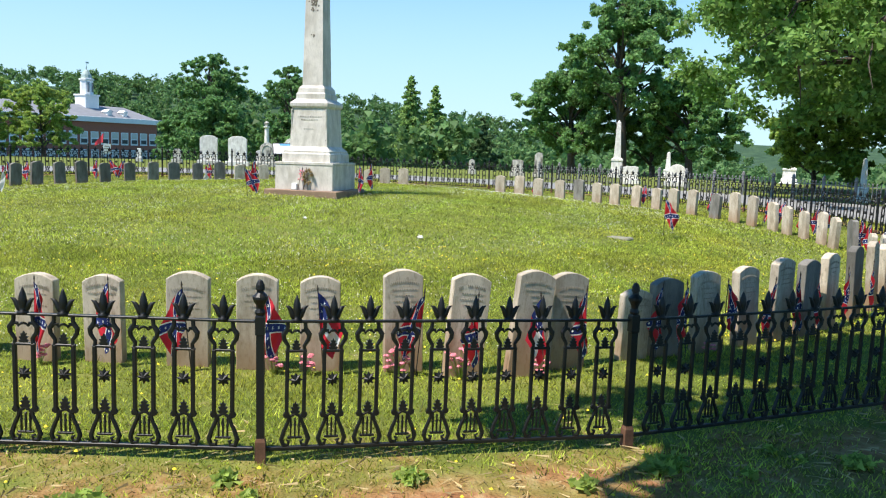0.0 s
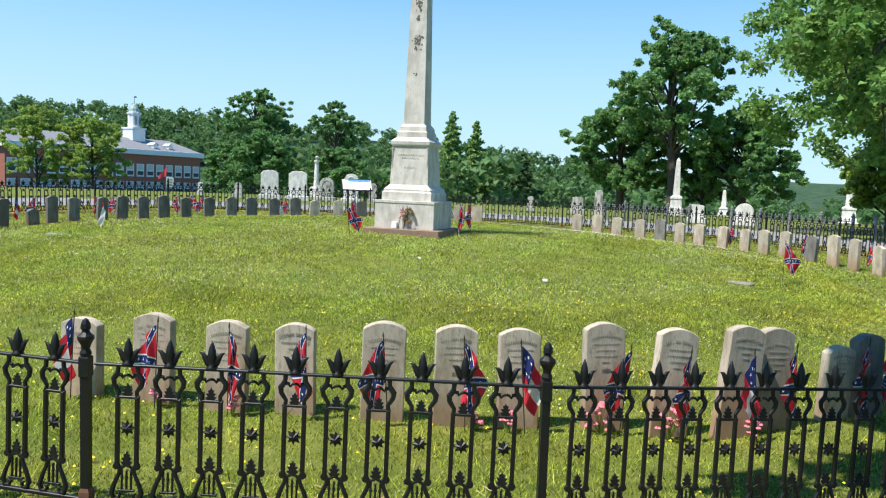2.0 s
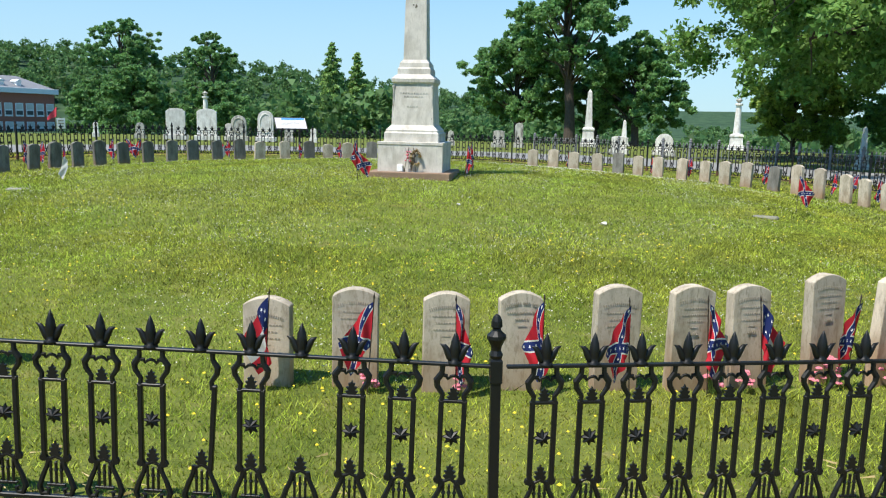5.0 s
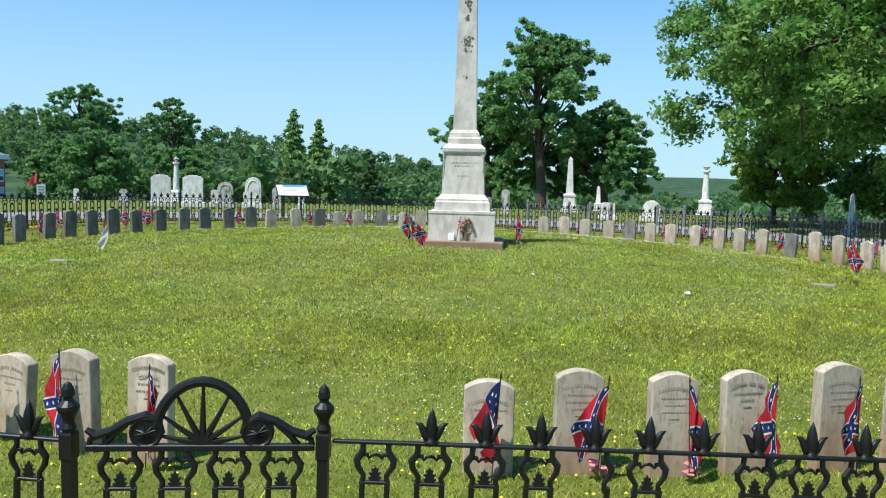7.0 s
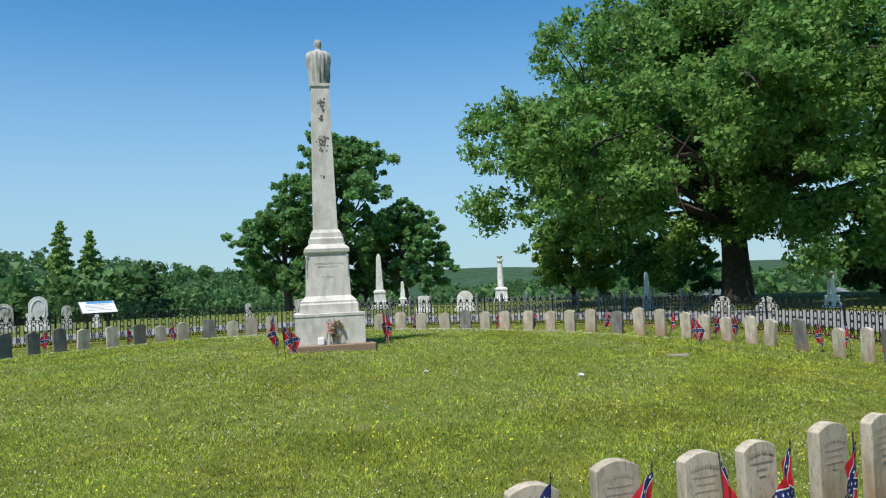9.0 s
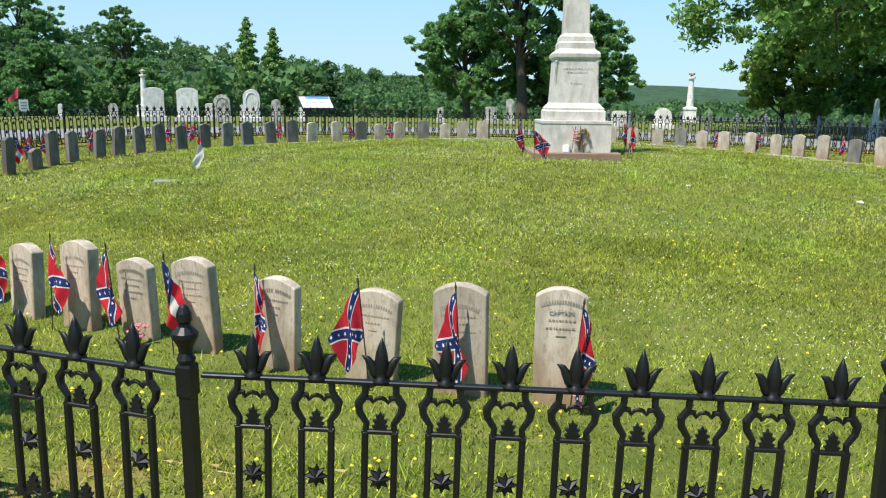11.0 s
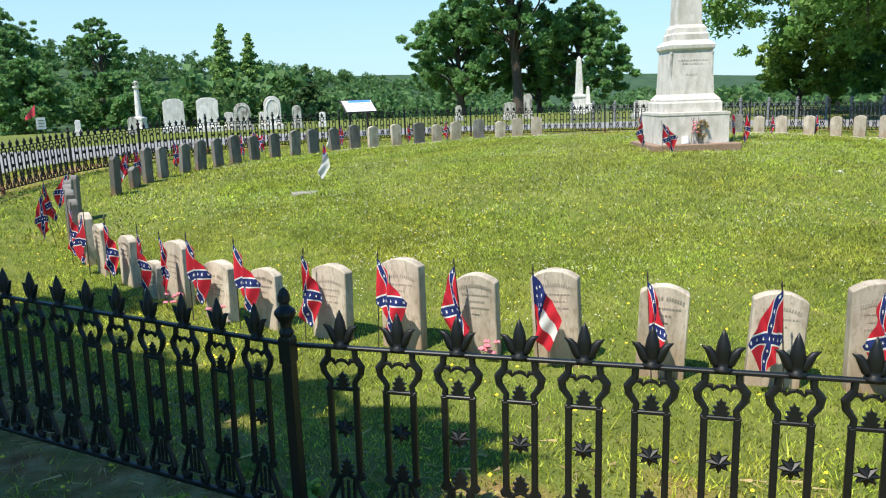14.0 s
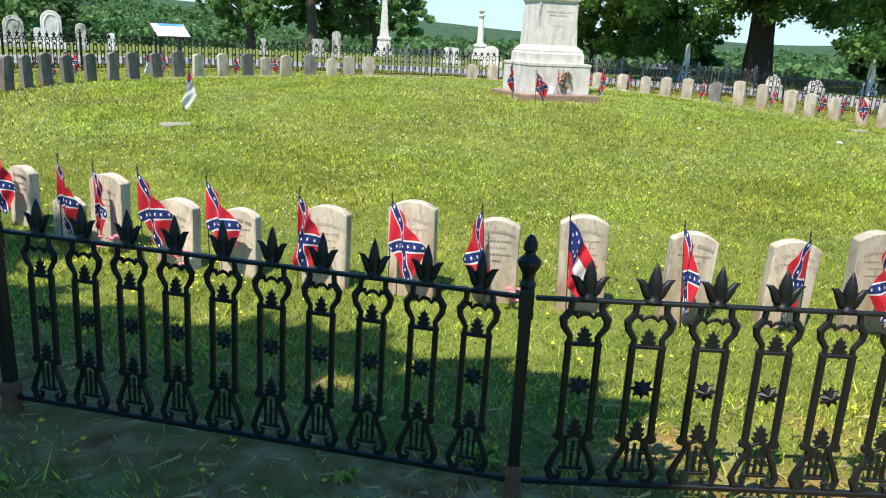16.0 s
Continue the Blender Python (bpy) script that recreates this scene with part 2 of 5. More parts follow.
def flag_material(name, kind):
    """Printed nylon: the pattern is worked out from the cloth's own coordinates (u along the fly, v up the hoist)."""
    m = bpy.data.materials.new(name)
    m.use_nodes = True
    n, ln = m.node_tree.nodes, m.node_tree.links
    uv = n.new("ShaderNodeUVMap")
    uv.uv_map = "cloth"
    sep = n.new("ShaderNodeSeparateXYZ")
    ln.new(uv.outputs[0], sep.inputs[0])
    u, v = sep.outputs[0], sep.outputs[1]

    def maths(op, a, b=0.0):
        q = n.new("ShaderNodeMath")
        q.operation = op
        for i, s in enumerate((a, b)):
            if isinstance(s, (int, float)):
                q.inputs[i].default_value = s
            else:
                ln.new(s, q.inputs[i])
        return q.outputs[0]

    def over(fac, a, b):
        q = n.new("ShaderNodeMix")
        q.data_type = "RGBA"
        ln.new(fac, q.inputs[0])
        for i, c in ((6, a), (7, b)):
            if isinstance(c, tuple):
                q.inputs[i].default_value = (*c, 1)
            else:
                ln.new(c, q.inputs[i])
        return q.outputs[2]

    red, blue, white = (0.66, 0.03, 0.05), (0.025, 0.04, 0.17), (0.80, 0.79, 0.77)
    if kind == "cross":
        d = maths("MINIMUM", maths("ABSOLUTE", maths("SUBTRACT", u, v)), maths("ABSOLUTE", maths("SUBTRACT", maths("ADD", u, v), 1.0)))
        col = over(maths("LESS_THAN", d, 0.115), over(maths("LESS_THAN", d, 0.155), red, white), blue)
    elif kind == "bars":
        mid = maths("MULTIPLY", maths("GREATER_THAN", v, 0.34), maths("LESS_THAN", v, 0.67))
        canton = maths("MULTIPLY", maths("LESS_THAN", u, 0.45), maths("GREATER_THAN", v, 0.34))
        col = over(canton, over(mid, red, white), blue)
    else:
        d = maths("MINIMUM", maths("ABSOLUTE", maths("SUBTRACT", maths("MULTIPLY", u, 2.1), maths("SUBTRACT", maths("MULTIPLY", v, 1.8), 0.8))),
                  maths("ABSOLUTE", maths("SUBTRACT", maths("ADD", maths("MULTIPLY", u, 2.1), maths("SUBTRACT", maths("MULTIPLY", v, 1.8), 0.8)), 1.0)))
        canton = maths("MULTIPLY", maths("LESS_THAN", u, 0.36), maths("GREATER_THAN", v, 0.55))
        col = over(canton, white, over(maths("LESS_THAN", d, 0.16), red, blue))
    p = n["Principled BSDF"]
    p.inputs["Roughness"].default_value = 0.6
    p.inputs["Specular IOR Level"].default_value = 0.25
    hsv, info, mr = n.new("ShaderNodeHueSaturation"), n.new("ShaderNodeObjectInfo"), n.new("ShaderNodeMapRange")
    mr.inputs[3].default_value, mr.inputs[4].default_value = 0.75, 1.15
    ln.new(info.outputs["Random"], mr.inputs[0])
    ln.new(mr.outputs[0], hsv.inputs["Value"])
    ln.new(col, hsv.inputs["Color"])
    ln.new(hsv.outputs[0], p.inputs["Base Color"])
    tr, mx = n.new("ShaderNodeBsdfTranslucent"), n.new("ShaderNodeMixShader")
    ln.new(hsv.outputs[0], tr.inputs["Color"])
    mx.inputs[0].default_value = 0.3
    ln.new(p.outputs[0], mx.inputs[1])
    ln.new(tr.outputs[0], mx.inputs[2])
    ln.new(mx.outputs[0], n["Material Output"].inputs[0])
    return m


IRON = material("black_painted_iron", (0.0065, 0.007, 0.007), 0.46, 0.0, 0.5, 12, 140, 0.45, 0.003, other=(0.011, 0.009, 0.008), rand=0.15, spec=0.4)
RUST = material("rusty_iron_foot", (0.14, 0.065, 0.035), 0.85, 0.0, 0.4, 20, 120, 0.4, 0.003)
PALE_IRON = material("grey_painted_iron", (0.20, 0.20, 0.20), 0.6, 0.0, 0.2, 6, 80, 0.2, 0.003)
MARBLE = stone_material("grave_marble", (0.53, 0.46, 0.36), (0.22, 0.175, 0.115), 0.34, 0.22, speck=0.55)
# grime on dark stones, with the shade of unlit faces in the base colour
DARK_SHADED_MARBLE = stone_material("grimy_shaded_marble", (0.21, 0.20, 0.175), (0.08, 0.075, 0.065), rand=0.35, grime=0.75, speck=0.4)
WHITE_MARBLE = stone_material("white_marble", (0.76, 0.74, 0.69), (0.42, 0.38, 0.33), 0.0, 0.1, 0.6, speck=0.35)
MONUMENT = stone_material("monument_marble", (0.68, 0.64, 0.57), (0.38, 0.345, 0.28), 0.0, 0.0, 0.62, speck=0.3)
LICHEN = stone_material("lichened_marble", (0.52, 0.50, 0.44), (0.09, 0.085, 0.07), 0.0, 0.0, 0.9)
SUNK = stone_material("sunken_marble", (0.30, 0.29, 0.22), (0.17, 0.16, 0.09), 0.0, 0.1, 0.5, speck=0.4)
SANDSTONE = material("brown_sandstone", (0.27, 0.18, 0.12), 0.9, 0, 0.25, 6, 70, 0.4, 0.006)
INCISED = material("dirt_in_lettering", (0.33, 0.29, 0.225), 0.95, 0, 0.3, 30, 200, 0.1)
STAIN = material("dark_lichen", (0.16, 0.14, 0.11), 0.95, 0, 0.45, 18, 120, 0.3)
BARK = material("bark", (0.075, 0.058, 0.043), 0.95, 0, 0.45, 6, 40, 0.8, 0.04)
LEAF_OAK = foliage("oak_leaves", (0.180, 0.325, 0.075))
LEAF_MID = foliage("broad_leaves", (0.185, 0.345, 0.115))
LEAF_LIGHT = foliage("young_leaves", (0.33, 0.45, 0.10))
LEAF_FIR = foliage("conifer_needles", (0.27, 0.42, 0.12), 0.4, 0.02, 0.35)
LEAF_YEW = foliage("dark_conifer_needles", (0.085, 0.15, 0.05), 0.4, 0.02, 0.2)
WOODS = foliage("far_wood_leaves", (0.125, 0.235, 0.075), 0.4, 0.035, 0.45)
BLADE = foliage("grass_blades", (0.372, 0.425, 0.056), 0.8, 0.05, 0.45, 0.24)
STRAW = foliage("dry_straw", (0.46, 0.35, 0.17), 0.4, 0.02, 0.2)
CLOVER = material("clover_blossom", (0.62, 0.62, 0.50), 0.9, bump=0)
YELLOW = material("yellow_blossom", (0.75, 0.58, 0.03), 0.8, bump=0)
PINK = material("pink_silk_petals", (0.72, 0.22, 0.27), 0.7, spread=0.35, scale=30, bump=0)
ASPHALT = material("grey_asphalt", (0.24, 0.235, 0.225), 0.9, 0, 0.15, 0.8, 60, 0.4, 0.006)
CROSS, BARS, PALE = flag_material("saltire_cloth", "cross"), flag_material("striped_cloth", "bars"), flag_material("white_cloth", "white")
STAR = material("white_print", (0.80, 0.80, 0.78), 0.7, bump=0)
RED_CLOTH = material("red_cloth", (0.75, 0.06, 0.09), 0.7, bump=0)
STAFF = material("dark_wooden_staff", (0.045, 0.032, 0.022), 0.6)
BRICK = material("red_brickwork", (0.36, 0.13, 0.085), 0.9, 0, 0.2, 3, 30, 0.2)
PAINT = material("white_paint", (0.80, 0.80, 0.78), 0.6, 0, 0.05, 2, 40, 0.05)
SLATE = material("grey_slate_roof", (0.23, 0.235, 0.245), 0.8, 0, 0.12, 0.7, 20, 0.2)
WINDOW = material("window_glass", (0.05, 0.055, 0.06), 0.3, 0, 0.3, 0.5, 4, 0)
BLIND = material("pale_window_blind", (0.66, 0.62, 0.55), 0.7, 0, 0.15, 0.7, 10, 0)
BRONZE = material("dark_metal_legs", (0.06, 0.05, 0.04), 0.5, 0.2)
SKYBLUE = material("blue_print", (0.10, 0.32, 0.58), 0.5, bump=0)
GREENISH = material("verdigris_dome", (0.33, 0.42, 0.38), 0.6)
GROUND = ground_material()


# ---- mesh helpers ----
def mesh_of(name, bm, mat, smooth=False):
    me = bpy.data.meshes.new(name)
    bm.normal_update()
    bm.to_mesh(me)
    bm.free()
    for q in (mat if isinstance(mat, (list, tuple)) else [mat]):
        me.materials.append(q)
    if smooth:
        me.polygons.foreach_set("use_smooth", [True] * len(me.polygons))
    return me


def part(name, bm, mat, parent, label="", smooth=False):
    ob = new(name, mesh_of(name, bm, mat, smooth))
    ob.parent = parent
    return tagged(ob, label)


def arrays(name, verts, faces, mat, parent=None, smooth=False):
    """A mesh from numpy arrays of vertices and equal-sided faces."""
    me = bpy.data.meshes.new(name)
    k = faces.shape[1]
    me.vertices.add(len(verts))
    me.vertices.foreach_set("co", np.ascontiguousarray(verts, np.float32).ravel())
    me.loops.add(faces.size)
    me.loops.foreach_set("vertex_index", np.ascontiguousarray(faces, np.int32).ravel())
    me.polygons.add(len(faces))
    me.polygons.foreach_set("loop_start", np.arange(0, faces.size, k, dtype=np.int32))
    me.update(calc_edges=True)
    if smooth:
        me.polygons.foreach_set("use_smooth", [True] * len(faces))
    me.materials.append(mat)
    ob = new(name, me)
    ob.parent = parent
    return ob


def box(bm, c, s, rot=None, bevel=0.0, taper=1.0):
    """A block with centre c and size s, its top scaled by taper, edges bevelled."""
    tmp = bmesh.new()
    bmesh.ops.create_cube(tmp, size=1)
    for v in tmp.verts:
        k = taper if v.co.z > 0 else 1.0
        v.co = Vector((v.co.x * s[0] * k, v.co.y * s[1] * k, v.co.z * s[2]))
    if bevel:
        bmesh.ops.bevel(tmp, geom=tmp.edges[:], offset=bevel, segments=1, affect="EDGES")
    join(bm, tmp, Matrix.Translation(c) @ (rot or Matrix()))


def join(bm, tmp, m=Matrix()):
    """Adds the bmesh tmp to bm, moved by m."""
    vs = [bm.verts.new(m @ v.co) for v in tmp.verts]
    tmp.verts.index_update()
    for f in tmp.faces:
        try:
            bm.faces.new([vs[v.index] for v in f.verts])
        except ValueError:
            pass
    tmp.free()


def lathe(bm, profile, segs=12, m=Matrix(), square=False):
    """A turned body from (radius, height) pairs; square: four-sided."""
    segs = 4 if square else segs
    turn = math.pi / 4 if square else 0.0
    k = math.sqrt(2) if square else 1.0
    rings = []
    for r, z in profile:
        rings.append([bm.verts.new(m @ Vector((r * k * math.cos(turn + 2 * math.pi * i / segs), r * k * math.sin(turn + 2 * math.pi * i / segs), z))) for i in range(segs)])
    for a, b in zip(rings, rings[1:]):
        for i in range(segs):
            bm.faces.new((a[i], a[(i + 1) % segs], b[(i + 1) % segs], b[i]))
    bm.faces.new(rings[0][::-1])
    bm.faces.new(rings[-1])


def tube(bm, pts, radii, segs=6, flat=1.0):
    """A round bar swept along points; flat squeezes it across y."""
    pts = [Vector(p) for p in pts]
    if isinstance(radii, (int, float)):
        radii = [radii] * len(pts)
    rings = []
    ref = Vector((0, 1, 0))
    for i, p in enumerate(pts):
        d = (pts[min(i + 1, len(pts) - 1)] - pts[max(i - 1, 0)]).normalized()
        side = d.cross(ref)
        if side.length < 0.05:
            side = d.cross(Vector((1, 0, 0)))
        side.normalize()
        up = side.cross(d)
        rings.append([bm.verts.new(p + radii[i] * (math.cos(2 * math.pi * k / segs) * side + flat * math.sin(2 * math.pi * k / segs) * up)) for k in range(segs)])
    for a, b in zip(rings, rings[1:]):
        for i in range(segs):
            bm.faces.new((a[i], a[(i + 1) % segs], b[(i + 1) % segs], b[i]))
    bm.faces.new(rings[0][::-1])
    bm.faces.new(rings[-1])


def plate(bm, outline, thick, m=Matrix(), bevel=0.0):
    """A flat outline in x and z given thickness across y."""
    tmp = bmesh.new()
    f = tmp.faces.new([tmp.verts.new((x, -thick / 2, z)) for x, z in outline])
    ext = bmesh.ops.extrude_face_region(tmp, geom=[f])
    bmesh.ops.translate(tmp, vec=(0, thick, 0), verts=[v for v in ext["geom"] if isinstance(v, bmesh.types.BMVert)])
    bmesh.ops.recalc_face_normals(tmp, faces=tmp.faces[:])
    if bevel:
        bmesh.ops.bevel(tmp, geom=tmp.edges[:], offset=bevel, segments=1, affect="EDGES")
    join(bm, tmp, m)


def thing(name, m, label, category, group="", kind=""):
    ob = new(name)
    ob.matrix_world = m
    return tagged(ob, label, category, group, kind)


def spot(th, r):
    a = radians(th)
    return r * math.sin(a), -r * math.cos(a)


# ---- the lie of the land ----
def smooth(a, b, x):
    t = np.clip((x - a) / (b - a), 0, 1)
    return t * t * (3 - 2 * t)


def height(x, y):
    x, y = np.asarray(x, float), np.asarray(y, float)
    r = np.hypot(x, y) + 1e-9
    k = np.minimum(1, 14 / r)
    z = k * (-0.013 * x + 0.006 * y) + 0.32 * smooth(-6, 8, y)
    z = z + 0.64 * np.clip(1 - (r / 10.3) ** 2, 0, 1) ** 1.2 + 0.10 * smooth(11.2, 12.2, r) + 0.035 * smooth(11.2, 12.4, r) * smooth(-1, -5, x) * smooth(0, -6, y)
    z = z + 0.015 * np.sin(1.3 * x + 0.7 * y) * np.sin(0.9 * y - 0.5 * x)
    az = np.degrees(np.arctan2(x, y))
    left = smooth(20, -25, az)
    z = z - 4.0 * smooth(36, 110, r)
    z = z - (9 - 8 * left) * smooth(80, 200, r)
    z = z + left * 44 * smooth(310, 640, r) + (1 - left) * 6 * smooth(300, 700, r)
    z = z + 60 * smooth(1100, 2600, r) * (0.75 + 0.25 * np.sin(az * 0.09 + 1.0) + 0.08 * np.sin(az * 0.37))
    return z


def gz(x, y):
    return float(height(x, y))


def build_ground():
    radii = list(np.arange(0, 15.0, 0.3))
    while radii[-1] < 4600:
        radii.append(radii[-1] * 1.06 + 0.15)
    radii = np.array(radii[1:])
    n = 240
    th = np.linspace(0, 2 * math.pi, n, endpoint=False)
    x, y = radii[:, None] * np.cos(th), radii[:, None] * np.sin(th)
    verts = np.stack([x, y, height(x, y)], -1).reshape(-1, 3)
    verts = np.vstack([verts, [[0, 0, gz(0, 0)]]])
    i, j = np.meshgrid(np.arange(len(radii) - 1), np.arange(n), indexing="ij")
    a, b = i * n + j, i * n + (j + 1) % n
    quads = np.stack([a, a + n, b + n, b], -1).reshape(-1, 4)
    ob = arrays("ground", verts, quads, GROUND, smooth=True)
    cap = bmesh.new()
    cap.from_mesh(ob.data)
    cap.verts.ensure_lookup_table()
    for k in range(n):
        cap.faces.new((cap.verts[len(verts) - 1], cap.verts[k], cap.verts[(k + 1) % n])).smooth = True
    cap.to_mesh(ob.data)
    cap.free()
    tagged(ob, "mown grass mound with clover and bare red clay", "ground", kind="structure")


build_ground()


def build_road():
    bm = bmesh.new()
    rows = []
    for th in np.arange(64, 311, 1.5):
        rows.append([bm.verts.new((*spot(th, r), gz(*spot(th, r)) + 0.05)) for r in np.linspace(13.9, 19.4, 12)])
    for a, b in zip(rows, rows[1:]):
        for i in range(11):
            bm.faces.new((a[i], a[i + 1], b[i + 1], b[i]))
    tagged(new("road", mesh_of("road", bm, ASPHALT)), "worn grey asphalt lane curving behind the railing", "road", kind="structure")


build_road()


# ---- the ring railing ----
def palmette(bm, z, w, h, thick=0.012):
    """A small upright cast leaf with notched edges."""
    left = [(0, 0), (-0.30, 0.02), (-0.5, 0.22), (-0.26, 0.3), (-0.46, 0.52), (-0.2, 0.56), (-0.28, 0.78), (-0.1, 0.8), (0, 1.0)]
    out = left + [(-x, q) for x, q in reversed(left[1:-1])]
    plate(bm, [(x * w, z + q * h) for x, q in reversed(out)], thick)


def finial(bm, z):
    """A three-leaved spear: a plump middle bud and two leaves curling out."""
    lathe(bm, [(0.030, z), (0.032, z + 0.008), (0.018, z + 0.016), (0.020, z + 0.035), (0.024, z + 0.066), (0.019, z + 0.098), (0.010, z + 0.125), (0.001, z + 0.146)], 8)
    for s in (-1, 1):
        tube(bm, [(s * 0.006, 0, z + 0.008), (s * 0.022, 0, z + 0.030), (s * 0.033, 0, z + 0.055), (s * 0.047, 0, z + 0.076), (s * 0.066, 0, z + 0.086)],
             [0.014, 0.017, 0.016, 0.011, 0.001], 6, 0.7)


def picket_frame(bm):
    """Two uprights, the cross bar with its leaf, and the scrolled shoulders under the rail."""
    for s in (-1, 1):
        box(bm, (s * 0.050, 0, 0.42), (0.022, 0.022, 0.38), bevel=0.004)
        tube(bm, [(s * 0.050, 0, 0.60), (s * 0.046, 0, 0.635), (s * 0.070, 0, 0.672), (s * 0.074, 0, 0.70), (s * 0.052, 0, 0.735), (s * 0.050, 0, 0.768)],
             [0.012, 0.011, 0.013, 0.015, 0.012, 0.012], 6)
        tube(bm, [(s * 0.070, 0, 0.70), (s * 0.052, 0, 0.722), (s * 0.032, 0, 0.720), (s * 0.026, 0, 0.706), (s * 0.014, 0, 0.718), (0, 0, 0.722)],
             [0.012, 0.011, 0.010, 0.007, 0.007, 0.008], 6)
        lathe(bm, [(0.017, -0.010), (0.021, 0), (0.017, 0.010)], 8, Matrix.Translation((s * 0.052, 0, 0.245)) @ Matrix.Rotation(math.pi / 2, 4, "X"))
    box(bm, (0, 0, 0.607), (0.125, 0.02, 0.014), bevel=0.003)
    palmette(bm, 0.612, 0.055, 0.066)


def rosette(bm, z):
    """An eight-pointed cast flower between the uprights."""
    for s in (-1, 1):
        pts = []
        for k in range(16):
            a = math.pi / 2 + k * math.pi / 8
            rr = 0.042 if k % 2 == 0 else 0.024
            pts.append(Vector((rr * math.cos(a), s * 0.004, z + rr * math.sin(a))))
        c = bm.verts.new((0, s * 0.020, z))
        vs = [bm.verts.new(p) for p in pts]
        for k in range(16):
            f = (c, vs[k], vs[(k + 1) % 16])
            bm.faces.new(f if s < 0 else f[::-1])


def lyre(bm):
    """The lyre at the foot: bowed sides, scrolled feet, strings, and a leaf on top."""
    for s in (-1, 1):
        tube(bm, [(s * 0.034, 0, 0.245), (s * 0.040, 0, 0.205), (s * 0.062, 0, 0.155), (s * 0.078, 0, 0.105), (s * 0.066, 0, 0.072), (s * 0.040, 0, 0.072), (s * 0.034, 0, 0.094), (s * 0.050, 0, 0.100)],
             [0.010, 0.011, 0.012, 0.014, 0.013, 0.010, 0.009, 0.005], 6)
    tube(bm, [(-0.04, 0, 0.205), (-0.024, 0, 0.238), (0, 0, 0.250), (0.024, 0, 0.238), (0.04, 0, 0.205)], 0.009, 6)
    box(bm, (0, 0, 0.115), (0.085, 0.014, 0.012), bevel=0.002)
    for x in (-0.024, 0, 0.024):
        box(bm, (x, 0, 0.17), (0.010, 0.012, 0.11), bevel=0.002)
        lathe(bm, [(0.004, -0.012), (0.010, 0), (0.004, 0.012)], 6, Matrix.Translation((x, 0, 0.185)))
    palmette(bm, 0.248, 0.058, 0.075)


PICKETS, PITCH = 10, 0.2105
meshes = {}
for key, fn, args in (("picket", picket_frame, ()), ("finial", finial, (0.775,)), ("rosette", rosette, (0.445,)), ("lyre", lyre, ())):
    b = bmesh.new()
    fn(b, *args)
    meshes[key] = mesh_of(key, b, IRON, key in ("finial",))


def fence_panel(length, missing=()):
    """One bay, from post to post along x."""
    ob = thing("iron_railing", Matrix(), "black cast-iron railing bay with lyre feet and leaf finials", "fence", "bays of the ring railing")
    b = bmesh.new()
    box(b, (0, 0, 0.772), (length - 0.05, 0.026, 0.014), bevel=0.003)
    part("top_rail", b, IRON, ob)
    b = bmesh.new()
    box(b, (0, 0, 0.055), (length - 0.06, 0.024, 0.022), bevel=0.004)
    part("bottom_rail", b, IRON, ob)
    for k in range(PICKETS):
        x = (k - (PICKETS - 1) / 2) * (length - 0.2) / 9.9
        p = None
        for key in ("picket", "finial", "rosette", "lyre"):
            if (k, key) in missing or (k, "all") in missing:
                continue
            q = new(key, meshes[key])
            q.parent = p or ob
            if not p:
                q.location.x = x
            if key == "picket":
                p = q
            elif not p:
                q.location.x = x
    return ob


def fence_post():
    ob = thing("fence_post", Matrix(), "black cast-iron post with a turned urn top and rusty foot", "post", "posts of the ring railing")
    b = bmesh.new()
    lathe(b, [(0.021, 0.11), (0.021, 0.70), (0.026, 0.705), (0.026, 0.80), (0.022, 0.81)], square=True)
    lathe(b, [(0.025, 0.81), (0.030, 0.825), (0.021, 0.845), (0.024, 0.865), (0.042, 0.898), (0.041, 0.912), (0.020, 0.932), (0.018, 0.942), (0.025, 0.950), (0.023, 0.975), (0.014, 0.995), (0.003, 1.003)], 12)
    part("post", b, IRON, ob)
    b = bmesh.new()
    lathe(b, [(0.029, -0.12), (0.028, 0.10), (0.022, 0.12)], square=True)
    part("foot", b, RUST, ob, "rusty clay-stained foot")
    return ob


R_FENCE = 12.42
near_posts = [-5.66, 5.4, 16.26, 26.32, 36.97, 47.62, 58.27]
west_posts = [-9.95, -19.85, -30.9, -40.3, -50.6, -61.0]
angles = list(near_posts)
left_over = (360 + west_posts[-1] - near_posts[-1]) / 22
angles += [near_posts[-1] + left_over * k for k in range(1, 22)]
angles += [360 + a for a in reversed(west_posts)]


def fence_r(th):
    """The railing is not quite round: it bulges towards the south-west."""
    return float(np.interp((th + 180) % 360 - 180, (-180, -110, -60, -42, -31, -20, -10, -5.6, 5, 26, 60, 90, 180), (12.0, 12.25, 12.75, 12.97, 12.95, 12.85, 12.55, 12.32, 12.34, 12.43, 12.42, 12.25, 12.0)))


def rail_frame(pa, pb):
    """A frame with x from pa to pb, z up, y inward."""
    a, b = Vector(pa), Vector(pb)
    x = (b - a).normalized()
    y = Vector((0, 0, 1)).cross(x).normalized()
    z = x.cross(y)
    m = Matrix((x, y, z)).transposed().to_4x4()
    m.translation = (a + b) / 2
    return m


